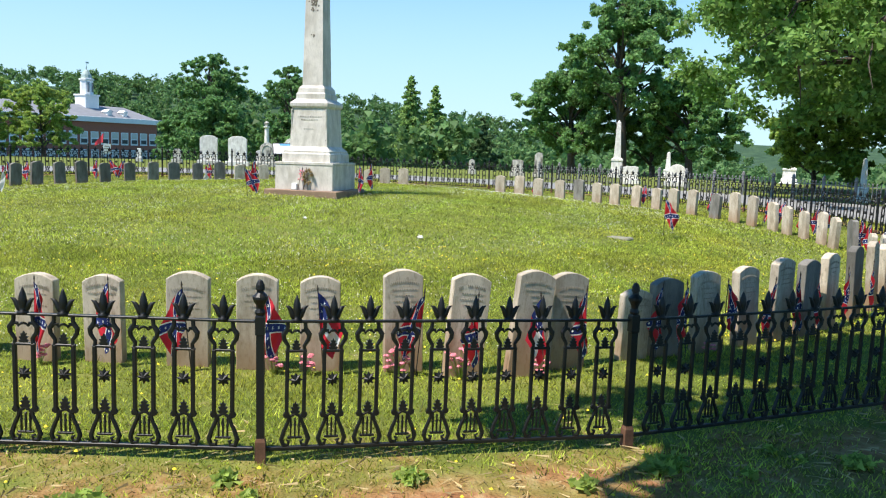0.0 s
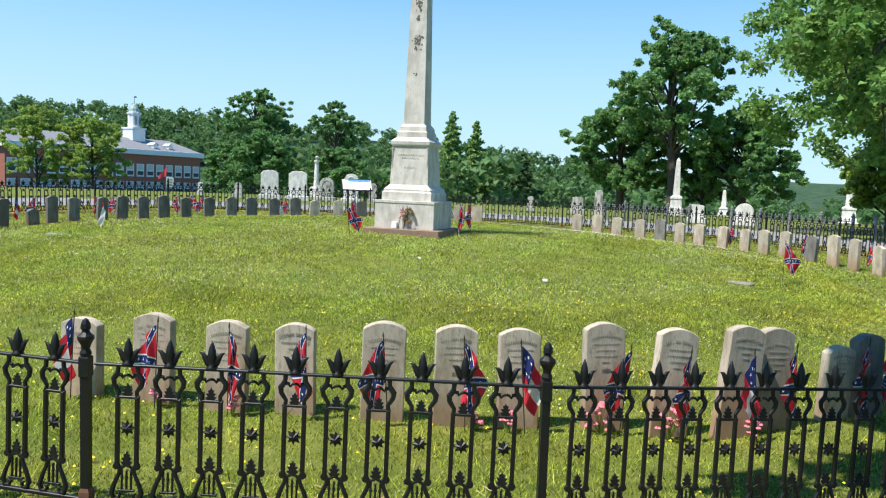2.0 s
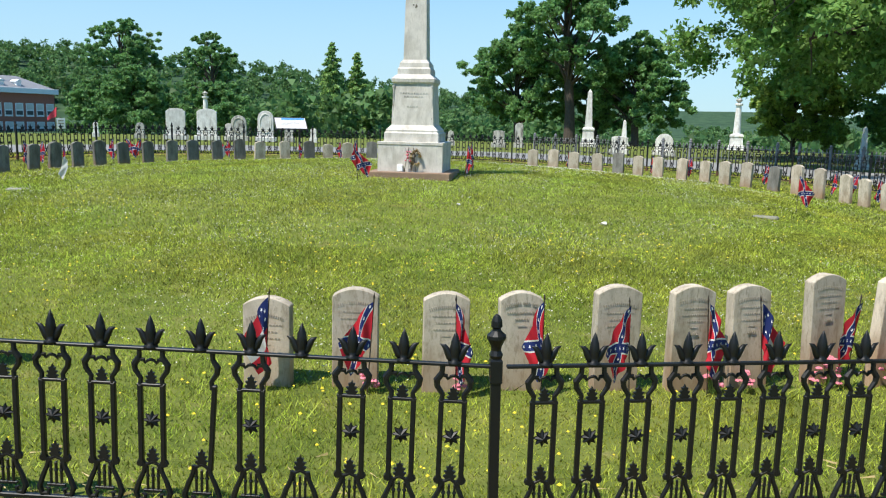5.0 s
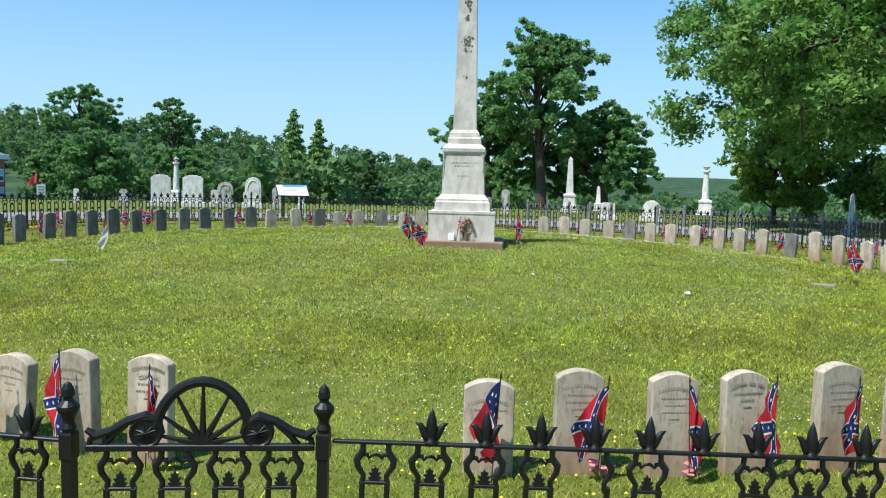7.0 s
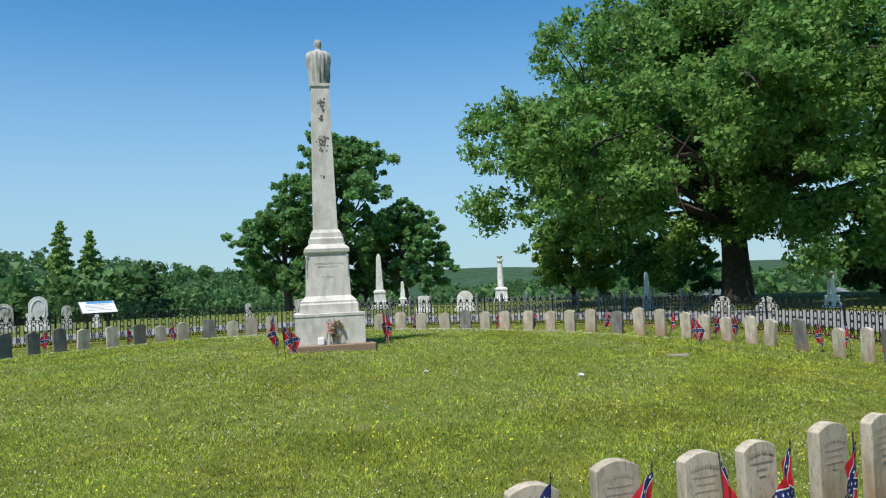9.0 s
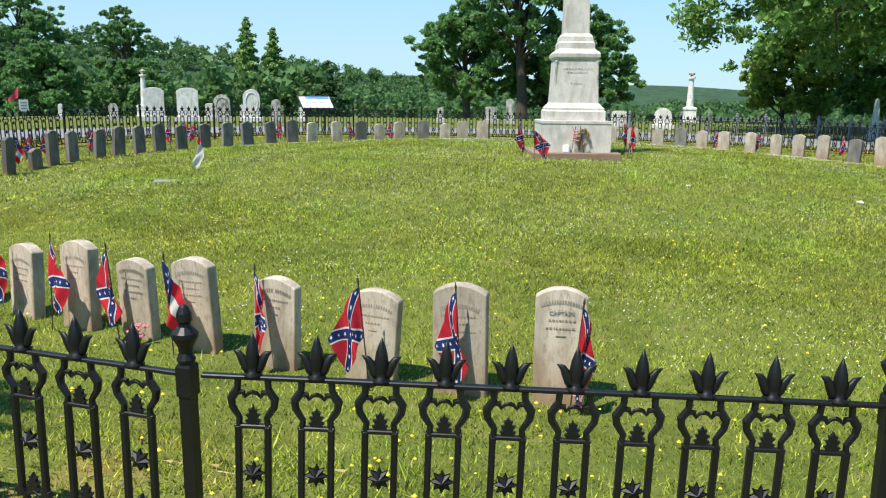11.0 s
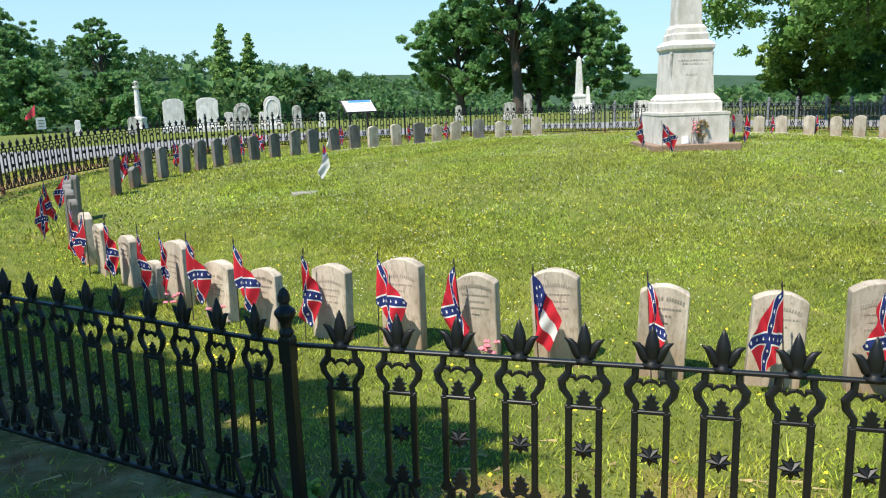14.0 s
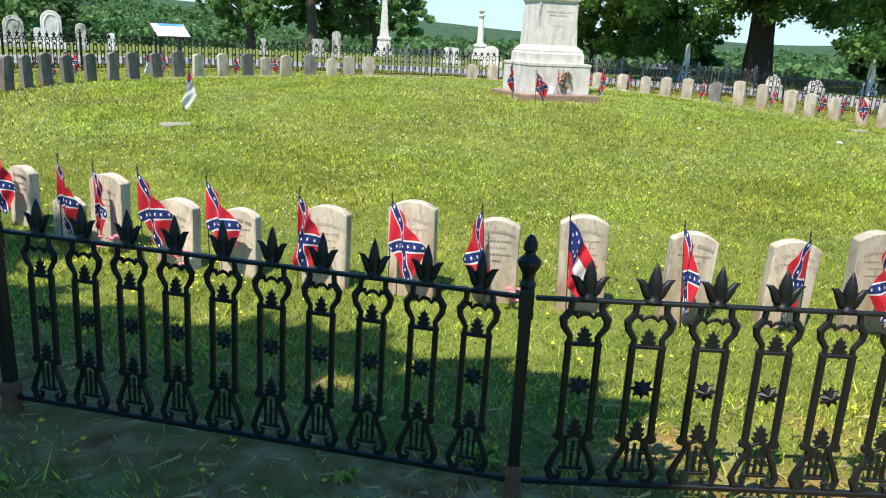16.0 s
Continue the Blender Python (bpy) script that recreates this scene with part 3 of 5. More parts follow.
tops = []
for th in angles:
    x, y = spot(th, fence_r(th))
    tops.append((x, y, gz(x, y) + 0.02))
proto_post = fence_post()
for k, (th, p) in enumerate(zip(angles, tops)):
    m = pose(*p, random.uniform(-1, 1), random.uniform(-1, 1), th)
    if k == 0:
        proto_post.matrix_world = m
    else:
        copy_thing(proto_post, m)
rng = random.Random(4)
proto_panel = None
for k in range(len(tops) - 1):
    pa, pb = tops[k], tops[k + 1]
    m = rail_frame(pa, pb)
    length = (Vector(pb) - Vector(pa)).length
    if k == 0:
        ob = fence_panel(length, ((0, "finial"), (4, "picket"), (4, "rosette"), (6, "picket"), (6, "rosette")))
        ob.matrix_world = m
        tagged(ob, "black cast-iron railing bay with two pickets broken away")
        b = bmesh.new()
        box(b, (0, 0, 0.42), (0.022, 0.022, 0.40), Matrix.Rotation(radians(3), 4, "Y"), 0.004)
        tube(b, [(0, 0, 0.60), (-0.004, 0, 0.635), (0.020, 0, 0.672), (0.024, 0, 0.70), (0.002, 0, 0.735), (0, 0, 0.768)], [0.012, 0.011, 0.013, 0.015, 0.012, 0.012], 6)
        part("broken_picket", b, IRON, ob, "single bar left of a broken picket").location.x = -0.5 * (length - 0.2) / 9.9 + 0.05
    elif proto_panel is None:
        proto_panel = fence_panel(2.32)
        proto_panel.matrix_world = m
    else:
        copy_thing(proto_panel, m @ Matrix.Diagonal((length / 2.32, 1, 1, 1)))


def gate():
    """The narrow gate with half a cannon wheel over its top bar."""
    pa, pb = tops[-1], tops[0]
    m = rail_frame(pa, pb)
    w = (Vector(pb) - Vector(pa)).length - 0.09
    ob = thing("gate", m, "black cast-iron gate crowned by half a spoked wheel", "gate")
    b = bmesh.new()
    box(b, (0, 0, 0.745), (w, 0.032, 0.026), bevel=0.004)
    part("top_bar", b, IRON, ob)
    b = bmesh.new()
    box(b, (0, 0, 0.08), (w, 0.03, 0.026), bevel=0.004)
    part("bottom_bar", b, IRON, ob)
    b = bmesh.new()
    tube(b, [(0.182 * math.cos(a), 0, 0.775 + 0.232 * math.sin(a)) for a in np.linspace(0.22, math.pi - 0.22, 19)], 0.021, 8, 0.8)
    part("wheel_rim", b, IRON, ob)
    for a in (0.12, 0.5, 0.98, math.pi / 2, math.pi - 0.98, math.pi - 0.5, math.pi - 0.12):
        b = bmesh.new()
        tube(b, [(0, 0, 0.762), (0.09 * math.cos(a), 0, 0.762 + 0.11 * math.sin(a)), (0.18 * math.cos(a), 0, 0.768 + 0.222 * math.sin(a))], [0.015, 0.011, 0.006], 6)
        part("spoke", b, IRON, ob)
    for s in (-1, 1):
        b = bmesh.new()
        tube(b, [(s * 0.435, 0, 0.815), (s * 0.40, 0, 0.792), (s * 0.34, 0, 0.812), (s * 0.28, 0, 0.85), (s * 0.215, 0, 0.872), (s * 0.165, 0, 0.85), (s * 0.15, 0, 0.80)],
             [0.012, 0.020, 0.017, 0.018, 0.018, 0.014, 0.010], 8)
        tube(b, [(s * 0.29, 0, 0.838), (s * 0.33, 0, 0.80), (s * 0.37, 0, 0.755)], [0.016, 0.014, 0.012], 6)
        tube(b, [(s * 0.385, 0, 0.80), (s * 0.42, 0, 0.775), (s * 0.425, 0, 0.75)], [0.014, 0.012, 0.012], 6)
        part("scroll_arm", b, IRON, ob)
        b = bmesh.new()
        lathe(b, [(0.064, -0.014), (0.064, 0.010), (0.056, 0.016), (0.049, 0.010), (0.016, 0.012), (0.004, 0.016)], 18, Matrix.Translation((s * 0.212, 0, 0.806)) @ Matrix.Rotation(math.pi / 2, 4, "X"))
        hub = b.verts.new((s * 0.212, -0.024, 0.806))
        rim = [b.verts.new((s * 0.212 + q * math.cos(a), -0.010, 0.806 + q * math.sin(a))) for a, q in ((k * math.pi / 12, 0.046 if k % 2 else 0.024) for k in range(24))]
        for k in range(24):
            b.faces.new((hub, rim[k], rim[(k + 1) % 24]))
        part("rosette_disc", b, IRON, ob)
    for k in range(4):
        x = (k - 1.5) * 0.205
        q = new("picket", meshes["picket"])
        q.parent = ob
        q.location = (x, 0, -0.026)
        for key in ("rosette", "lyre"):
            c = new(key, meshes[key])
            c.parent = q


gate()


# ---- headstones ----
def ring_r(th):
    return 10.37 - 0.15 * math.cos(2 * radians(th))


def slab_mesh(w, h, d, name, mat):
    b = bmesh.new()
    n = 10
    out = [(-w / 2, -0.25), (w / 2, -0.25)]
    rise = 0.055
    for k in range(n + 1):
        t = 1 - 2 * k / n
        out.append((t * w / 2, h - rise * t * t))
    plate(b, out, d, bevel=0.006)
    return mesh_of(name, b, mat)


slabs = [slab_mesh(0.325, 0.70, 0.095, "slab", MARBLE), slab_mesh(0.335, 0.73, 0.10, "slab", MARBLE), slab_mesh(0.31, 0.68, 0.09, "slab", MARBLE)]
dark_slabs = [slab_mesh(0.32, 0.69, 0.09, "slab", DARK_SHADED_MARBLE), slab_mesh(0.34, 0.72, 0.10, "slab", DARK_SHADED_MARBLE)]
stub = slab_mesh(0.33, 0.40, 0.10, "slab", DARK_SHADED_MARBLE)


def bars_mesh(seed, first=0):
    """Worn lettering: an arched line for the name, shorter lines under it."""
    r = random.Random(seed)
    b = bmesh.new()
    k = 15 + r.randint(0, 4)
    for i in range(k):
        t = (i - (k - 1) / 2) / (k - 1)
        if r.random() < 0.12:
            continue
        box(b, (t * 0.235, 0, 0.602 - 0.10 * t * t), (0.0075, 0.003, 0.022), Matrix.Rotation(t * 0.5, 4, "Y"))
    z = 0.535 - 0.048 * first
    for w in r.choice(((0.20, 0.15, 0.18), (0.21, 0.10), (0.17, 0.20, 0.11)))[first:]:
        x = -w / 2
        while x < w / 2:
            s = r.uniform(0.006, 0.016)
            box(b, (x + s / 2, 0, z), (s, 0.003, 0.010))
            x += s + r.uniform(0.005, 0.012)
        z -= 0.048
    box(b, (0, 0, z), (0.06, 0.003, 0.004))
    return mesh_of("inscription", b, INCISED)


letterings = [bars_mesh(s) for s in range(6)]
rank_lettering = bars_mesh(3, 1)
rng = random.Random(11)


def headstone(th, dark=False, lean=0.0, tip=0.0, mesh=None, r=None, high=None, label=None):
    r = r or ring_r(th)
    x, y = spot(th, r)
    z = gz(x, y)
    ob = thing("headstone", pose(x, y, z, lean, tip, th), label or ("grimy dark marble headstone with a curved top, shade in its colour" if dark else "weathered marble headstone with a curved top"), "headstone", "ring of headstones")
    me = mesh or rng.choice(dark_slabs if dark else slabs)
    s = new("slab", me)
    s.parent = ob
    if high:
        s.location.z = high - 0.70
    if not dark and (th > 300 or th < 66) and not mesh:
        q = new("inscription", rank_lettering if th == SOUTH_WEST[0] else rng.choice(letterings))
        q.parent = ob
        q.location = (0, -0.0488, (high or 0.70) - 0.70)
        if me is slabs[1]:
            q.location.y = -0.0512
        tagged(q, "worn incised lettering", kind="stuff")
    return ob


def lettering(ob, text, z, size, y=-0.053):
    cu = bpy.data.curves.new("lettering", "FONT")
    cu.body, cu.size, cu.align_x, cu.extrude = text, size, "CENTER", 0.0015
    cu.materials.append(INCISED)
    q = new("lettering", cu)
    q.parent = ob
    q.matrix_local = Matrix.Translation((0, y, z)) @ Matrix.Rotation(math.pi / 2, 4, "X")
    return q


SOUTH_EAST = [-2.01, 1.43, 5.01, 8.08, 11.93, 15.03, 17.84, 21.69, 24.25, 26.99, 29.47, 33.57, 35.81, 38.62, 42.18, 45.34, 48.28, 51.23, 55.73, 60.31, 64.68, 68.51]
SE_TOP = [0.56, 0.66, 0.65, 0.67, 0.67, 0.7, 0.68, 0.74, 0.73, 0.77, 0.69, 0.56, 0.6, 0.66, 0.67, 0.73, 0.66, 0.72, 0.73, 0.75, 0.66, 0.67]
SOUTH_WEST = [345.3, 341.94, 338.66, 334.87, 331.1, 327.76, 324.5, 321.02, 317.37, 314.65, 310.65, 308.18, 304.52, 300.49, 296.45]
SW_TOP = [0.71, 0.65, 0.6, 0.65, 0.69, 0.64, 0.67, 0.59, 0.56, 0.54, 0.64, 0.45, 0.62, 0.67, 0.67]
STONE_R = dict(zip(SOUTH_EAST + SOUTH_WEST, [10.2, 10.15, 10.2, 10.17, 10.21, 10.26, 10.26, 10.28, 10.45, 10.57, 10.46, 10.39, 10.39, 10.39, 10.36, 10.37, 10.39, 10.4, 10.42, 10.45, 10.47, 10.48, 10.41, 10.38, 10.37, 10.37, 10.3, 10.27, 10.33, 10.39, 10.44, 10.51, 10.45, 10.47, 10.42, 10.44, 10.46]))
WEST = [293.2, 289.0, 285.8, 282.9, 279.0]
NORTH_WEST = [265.0, 256.9, 253.4, 248.7, 245.4, 241.7, 238.2, 234.4, 230.4, 226.5, 222.9, 218.8, 215.0, 211.6, 207.1, 202.8, 199.5, 196.0, 191.7, 187.8, 184.6, 181.1]
EAST = [162.3, 158.6, 154.9, 150.6, 146.9, 143.4, 139.9, 135.8, 131.8, 128.4, 124.8, 120.2, 116.2, 112.6, 108.1, 105.0, 101.2, 97.0, 94.0, 88.4, 82.0, 77.0, 72.6]
leaning = {SOUTH_EAST[8]: 5, SOUTH_EAST[9]: 7, SOUTH_EAST[10]: 2, SOUTH_WEST[2]: 4, SOUTH_WEST[3]: 3, 116.2: 5, 112.6: 2, 101.2: 5, 97.0: 7, 94.0: -7, 88.4: 9}
for th, hi in list(zip(SOUTH_EAST, SE_TOP)) + list(zip(SOUTH_WEST, SW_TOP)):
    hi -= gz(*spot(th, STONE_R[th]))
    ob = headstone(th, th in (SOUTH_EAST[12], SOUTH_EAST[16], SOUTH_EAST[18]), rng.uniform(-2.5, 2.5), leaning.get(th, rng.uniform(-1.5, 1.5)), r=STONE_R[th], high=hi)
    if th == SOUTH_WEST[0]:
        lettering(ob, "CAPTAIN", hi - 0.172, 0.036)
    if th in SOUTH_EAST[5:8]:
        lettering(ob, "DIED", hi - 0.365, 0.034)
# west and north-west rows: shade on their inner faces painted as darker marble
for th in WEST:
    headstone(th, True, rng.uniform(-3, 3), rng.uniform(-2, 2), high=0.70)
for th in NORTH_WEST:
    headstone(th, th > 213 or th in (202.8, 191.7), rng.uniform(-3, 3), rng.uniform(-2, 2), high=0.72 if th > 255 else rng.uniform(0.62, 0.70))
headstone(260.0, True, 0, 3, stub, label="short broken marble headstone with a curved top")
for th in EAST:
    headstone(th, th in (146.9, 120.2, 88.4, 72.6), rng.uniform(-3, 3), leaning.get(th, rng.uniform(-2, 2)), high=0.76 if th in (116.2, 112.6) else rng.uniform(0.62, 0.70))


# ---- the monument ----
MON = pose(0, 0, 0, 0, 0, -6)


def monument():
    ob = thing("monument", MON, "weathered white marble column monument on a stepped pedestal", "monument")
    z0 = gz(0, 0)
    b = bmesh.new()
    box(b, (0, 0, (z0 - 0.3 + 0.86) / 2), (1.58, 1.58, 0.86 - z0 + 0.3), bevel=0.015)
    part("foundation_slab", b, SANDSTONE, ob, "brown sandstone foundation slab")
    b = bmesh.new()
    lathe(b, [(0.62, 0.86), (0.62, 1.36), (0.63, 1.37), (0.63, 1.415), (0.56, 1.42)], square=True)
    part("base_block", b, MONUMENT, ob)
    b = bmesh.new()
    lathe(b, [(0.52, 1.415), (0.52, 1.58), (0.495, 1.61), (0.495, 1.64), (0.40, 1.74)], square=True)
    part("plinth", b, MONUMENT, ob)
    b = bmesh.new()
    lathe(b, [(0.405, 1.735), (0.372, 2.50)], square=True)
    part("die", b, MONUMENT, ob)
    b = bmesh.new()
    lathe(b, [(0.375, 2.50), (0.405, 2.54), (0.41, 2.60), (0.375, 2.64), (0.315, 2.69), (0.315, 2.79), (0.29, 2.82), (0.28, 2.90), (0.235, 2.96)], square=True)
    part("cap", b, MONUMENT, ob)
    b = bmesh.new()
    lathe(b, [(0.222, 2.955), (0.165, 5.66), (0.185, 5.68), (0.185, 5.73)], square=True)
    part("shaft", b, MONUMENT, ob, "tapering square marble shaft with dark lichen stains")
    r = random.Random(3)
    b = bmesh.new()
    for zc, s, k in ((4.58, 0.085, 34), (5.05, 0.04, 12), (5.32, 0.07, 22), (3.95, 0.03, 5)):
        for q in range(k):
            px, pz, w = r.gauss(0, s * 0.55), zc + r.gauss(0, s), r.uniform(0.008, 0.03)
            half = 0.222 - 0.057 * (pz - 2.955) / 2.705
            px = max(-half + 0.02, min(half - 0.02, px))
            plate(b, [(px + w * (0.6 + 0.5 * r.random()) * math.cos(a), pz + w * (0.7 + 0.6 * r.random()) * math.sin(a)) for a in np.linspace(0, 2 * math.pi, 8, endpoint=False)], 0.004, Matrix.Translation((0, -half - 0.001 - 0.0001 * q, 0)))
    tagged(part("lichen_stain", b, STAIN, ob, "dark lichen stains"), kind="stuff")
    for sx in (-1, 1):
        b = bmesh.new()
        lathe(b, [(0.028, 1.83), (0.03, 1.86), (0.022, 1.89), (0.022, 2.42), (0.03, 2.45), (0.028, 2.48)], 8, Matrix.Translation((sx * 0.37, -0.372, 0)))
        part("corner_column", b, LICHEN, ob)
    b = bmesh.new()
    for zz, w in ((2.33, 0.50), (2.27, 0.34), (2.08, 0.22)):
        x = -w / 2
        while x < w / 2:
            s = r.uniform(0.025, 0.05)
            t = (zz - 1.735) / 0.765
            box(b, (x + s / 2, -(0.405 - 0.033 * t) - 0.001, zz), (s, 0.006, 0.03))
            x += s + 0.018
    tagged(part("inscription", b, LICHEN, ob, "worn raised lettering"), kind="stuff")
    return ob


monument()


def statue():
    """A draped bust seen from behind, one plain weathered body."""
    prof = [(0.172, 0.0), (0.176, 0.02), (0.174, 0.05), (0.186, 0.14), (0.198, 0.26), (0.212, 0.38), (0.222, 0.48), (0.222, 0.56), (0.205, 0.62), (0.165, 0.655), (0.09, 0.672), (0.055, 0.69), (0.052, 0.72), (0.066, 0.755), (0.073, 0.81), (0.063, 0.86), (0.03, 0.893)]
    n = 72
    v, f = [], []
    for r, z in prof:
        for k in range(n):
            a = 2 * math.pi * k / n
            body = 1 if z < 0.66 else 0
            fold = 1 + body * (0.075 * math.sin(11 * a + 5 * z) + 0.06 * math.sin(19 * a - 4 * z) + 0.03 * math.sin(5 * a + 9 * z))
            flat = 0.72 if body else 0.95
            v.append((r * fold * math.cos(a), r * flat * fold * math.sin(a), z))
    for i in range(len(prof) - 1):
        for k in range(n):
            f.append((i * n + k, i * n + (k + 1) % n, (i + 1) * n + (k + 1) % n, (i + 1) * n + k))
    ob = arrays("statue", np.array(v), np.array(f), LICHEN, smooth=True)
    ob.matrix_world = MON @ Matrix.Translation((0, 0, 5.715))
    tagged(ob, "weathered marble draped bust on top of the column", "statue")


statue()


# ---- flags ----
def droop(u, v, L, H, top, fall, side, ripple, seed):
    """A point of a limp cloth: u along the fly, v up the hoist."""
    a = radians(fall) * (0.72 + 0.28 * min(1, 2 * u)) + 0.10 * (1 - v)
    billow = 0.05 + 0.06 * math.sin(3.1 * seed)
    x = side * (u * L * math.cos(a) * (1 - 0.2 * (1 - v) * u) - billow * math.sin(2.6 * u) * (1 - v))
    z = top - (1 - v) * H * (1 - 0.30 * u) - 0.74 * u * L * math.sin(a)
    y = ripple * math.sin(7 * u + 2.2 * v + seed) * u ** 0.5 - 0.012 + 0.35 * ripple * math.sin(17 * u - 3 * v + seed)
    return Vector((x, y, z))


def flag(kind, L, H, tall, fall, side, seed, label):
    ob = thing("flag", Matrix(), label, "flag", "flags at the graves")
    b = bmesh.new()
    tube(b, [(0, 0, -0.1), (0, 0, tall * 0.5), (0, 0, tall)], 0.0045, 6)
    lathe(b, [(0.003, tall - 0.005), (0.008, tall + 0.008), (0.006, tall + 0.02), (0.001, tall + 0.045)], 6)
    part("staff", b, STAFF, ob)
    top = tall - 0.015
    nu, nv = 22, 14
    b = bmesh.new()
    lay = b.loops.layers.uv.new("cloth")
    grid = [[b.verts.new(droop(i / nu, j / nv, L, H, top, fall, side, 0.028, seed)) for j in range(nv + 1)] for i in range(nu + 1)]
    for i in range(nu):
        for j in range(nv):
            f = b.faces.new((grid[i][j], grid[i + 1][j], grid[i + 1][j + 1], grid[i][j + 1]))
            f.smooth = True
            for lp, (p, q) in zip(f.loops, ((i, j), (i + 1, j), (i + 1, j + 1), (i, j + 1))):
                lp[lay].uv = (p / nu, q / nv)
    cloth = part("cloth", b, {"cross": CROSS, "bars": BARS, "white": PALE}[kind], ob)
    stars = []
    if kind == "cross":
        for k in (-3, -2, -1, 1, 2, 3):
            stars += [(0.5 + 0.145 * k, 0.5 + 0.145 * k), (0.5 + 0.145 * k, 0.5 - 0.145 * k)]
        stars.append((0.5, 0.5))
        size = 0.050
    elif kind == "bars":
        stars = [(0.225 + 0.14 * math.cos(a), 0.67 + 0.21 * math.sin(a)) for a in np.linspace(0, 2 * math.pi, 7, endpoint=False)]
        size = 0.05
    if stars:
        for su, sv in stars:
            b = bmesh.new()
            for off in (-0.0022, 0.0022):
                vs = []
                for k in range(10):
                    a = math.pi / 2 + k * math.pi / 5
                    rr = size * (1.0 if k % 2 == 0 else 0.42)
                    p = droop(su + rr * math.cos(a) * H / L, sv + rr * math.sin(a), L, H, top, fall, side, 0.028, seed)
                    vs.append(b.verts.new(p + Vector((0, off, 0))))
                b.faces.new(vs if off < 0 else vs[::-1])
            part("star", b, STAR, cloth)
    return ob


CLABEL = "limp red grave flag with a blue starred saltire"
BLABEL = "limp striped grave flag with a starred blue canton"
protos = [flag("cross", 0.48, 0.33, 0.70, 66, 1, 0.4, CLABEL), flag("cross", 0.48, 0.33, 0.70, 63, -1, 1.9, CLABEL), flag("cross", 0.48, 0.33, 0.69, 76, 1, 3.1, CLABEL),
          flag("cross", 0.48, 0.33, 0.71, 72, -1, 4.4, CLABEL), flag("cross", 0.49, 0.34, 0.72, 57, 1, 5.2, CLABEL),
          flag("bars", 0.47, 0.32, 0.70, 66, 1, 0.9, BLABEL), flag("bars", 0.47, 0.32, 0.70, 68, -1, 2.6, BLABEL)]
used = set()


def plant(kind, th, r, lean=(0, 0), turn=0.0, label=""):
    x, y = spot(th, r)
    m = pose(x, y, gz(x, y), lean[0], lean[1], th + turn)
    if kind in used:
        ob = copy_thing(protos[kind], m)
    else:
        used.add(kind)
        ob = protos[kind]
        ob.matrix_world = m
    return tagged(ob, label)


# one flag in front of nearly every grave on the outer side; shift in metres along the stone
SE_FLAGS = [(0, 6, 0.02), (1, 1, 0.10), (2, 2, 0.07), (3, 3, 0.12), (4, 1, 0.06), (5, 0, 0.08), (6, 5, 0.03), (7, 1, 0.08), (8, 3, 0.05), (9, 6, 0.12), (10, 3, 0.07), (11, 3, 0.14), (12, 1, 0.10), (13, 4, 0.06),
            (14, 1, 0.14), (15, 3, 0.12), (16, 3, -0.1), (17, 1, 0.08), (18, 3, 0.05), (19, 0, 0.02), (20, 1, 0.1), (21, 3, 0.0)]
SW_FLAGS = [(0, 2, 0.07), (1, 3, 0.04), (2, 1, 0.05), (3, 2, -0.04), (4, 5, -0.10), (5, 3, -0.04), (6, 4, -0.13), (7, 0, -0.14), (8, 4, -0.15), (9, 4, -0.18), (10, 2, 0.05), (11, 4, 0.12), (12, 0, -0.1), (13, 1, 0.02), (14, 0, 0.0)]
for table, ths in ((SE_FLAGS, SOUTH_EAST), (SW_FLAGS, SOUTH_WEST)):
    for i, kind, shift in table:
        r = STONE_R[ths[i]] + 0.17
        plant(kind, ths[i] + math.degrees(shift / r), r, (rng.uniform(-4, 4), rng.uniform(-6, 6)), rng.uniform(-18, 18))
# along the far sides the flags stand behind the stones, seen between them
for th, kind in ((289.0, 1), (282.3, 3), (277.0, 1), (262.2, 5), (258.9, 1), (255.7, 3), (249.2, 0), (245.6, 1), (235.4, 3), (232.7, 4), (231.3, 1), (215.7, 1), (204.5, 2), (197.0, 3), (185.2, 2), (156.5, 0), (141.9, 2), (134.3, 1), (123.0, 0), (111.9, 2), (107.7, 1), (104.5, 0), (100.9, 3), (97.5, 1), (90.8, 0), (86.4, 3), (81.5, 1), (75.7, 0)):
    x, y = spot(th, ring_r(th) + 0.2)
    south = math.degrees(math.atan2(-1.0 - x, 15.0 + y))
    plant(kind, th, ring_r(th) + 0.2, (rng.uniform(-8, 8), rng.uniform(-12, 12)), south - th + rng.uniform(-30, 30))
# at the monument's corners and out on the mound
for x, y, kind, turn in ((-1.02, -0.6, 3, 20), (0.98, -0.35, 2, 10), (1.12, 0.25, 3, 60), (6.92, -1.36, 4, -25)):
    plant(kind, math.degrees(math.atan2(x, -y)), math.hypot(x, y), (rng.uniform(-6, 6), rng.uniform(-10, 10)), turn - math.degrees(math.atan2(x, -y)))
low = flag("cross", 0.46, 0.32, 0.58, 52, 1, 1.2, "red starred-saltire flag hanging before the monument")
low.matrix_world = pose(-0.95, -1.32, gz(-0.95, -1.32), 3, -6, 10)
white = flag("white", 0.50, 0.33, 0.66, 70, 1, 0.7, "limp white flag with a red canton on a thin staff")
white.matrix_world = pose(-6.75, -0.70, gz(-6.75, -0.70), -6, 8, -28)
copy_thing(white, pose(*spot(216.8, 11.22), gz(*spot(216.8, 11.22)) - 0.08, 3, 6, 15))


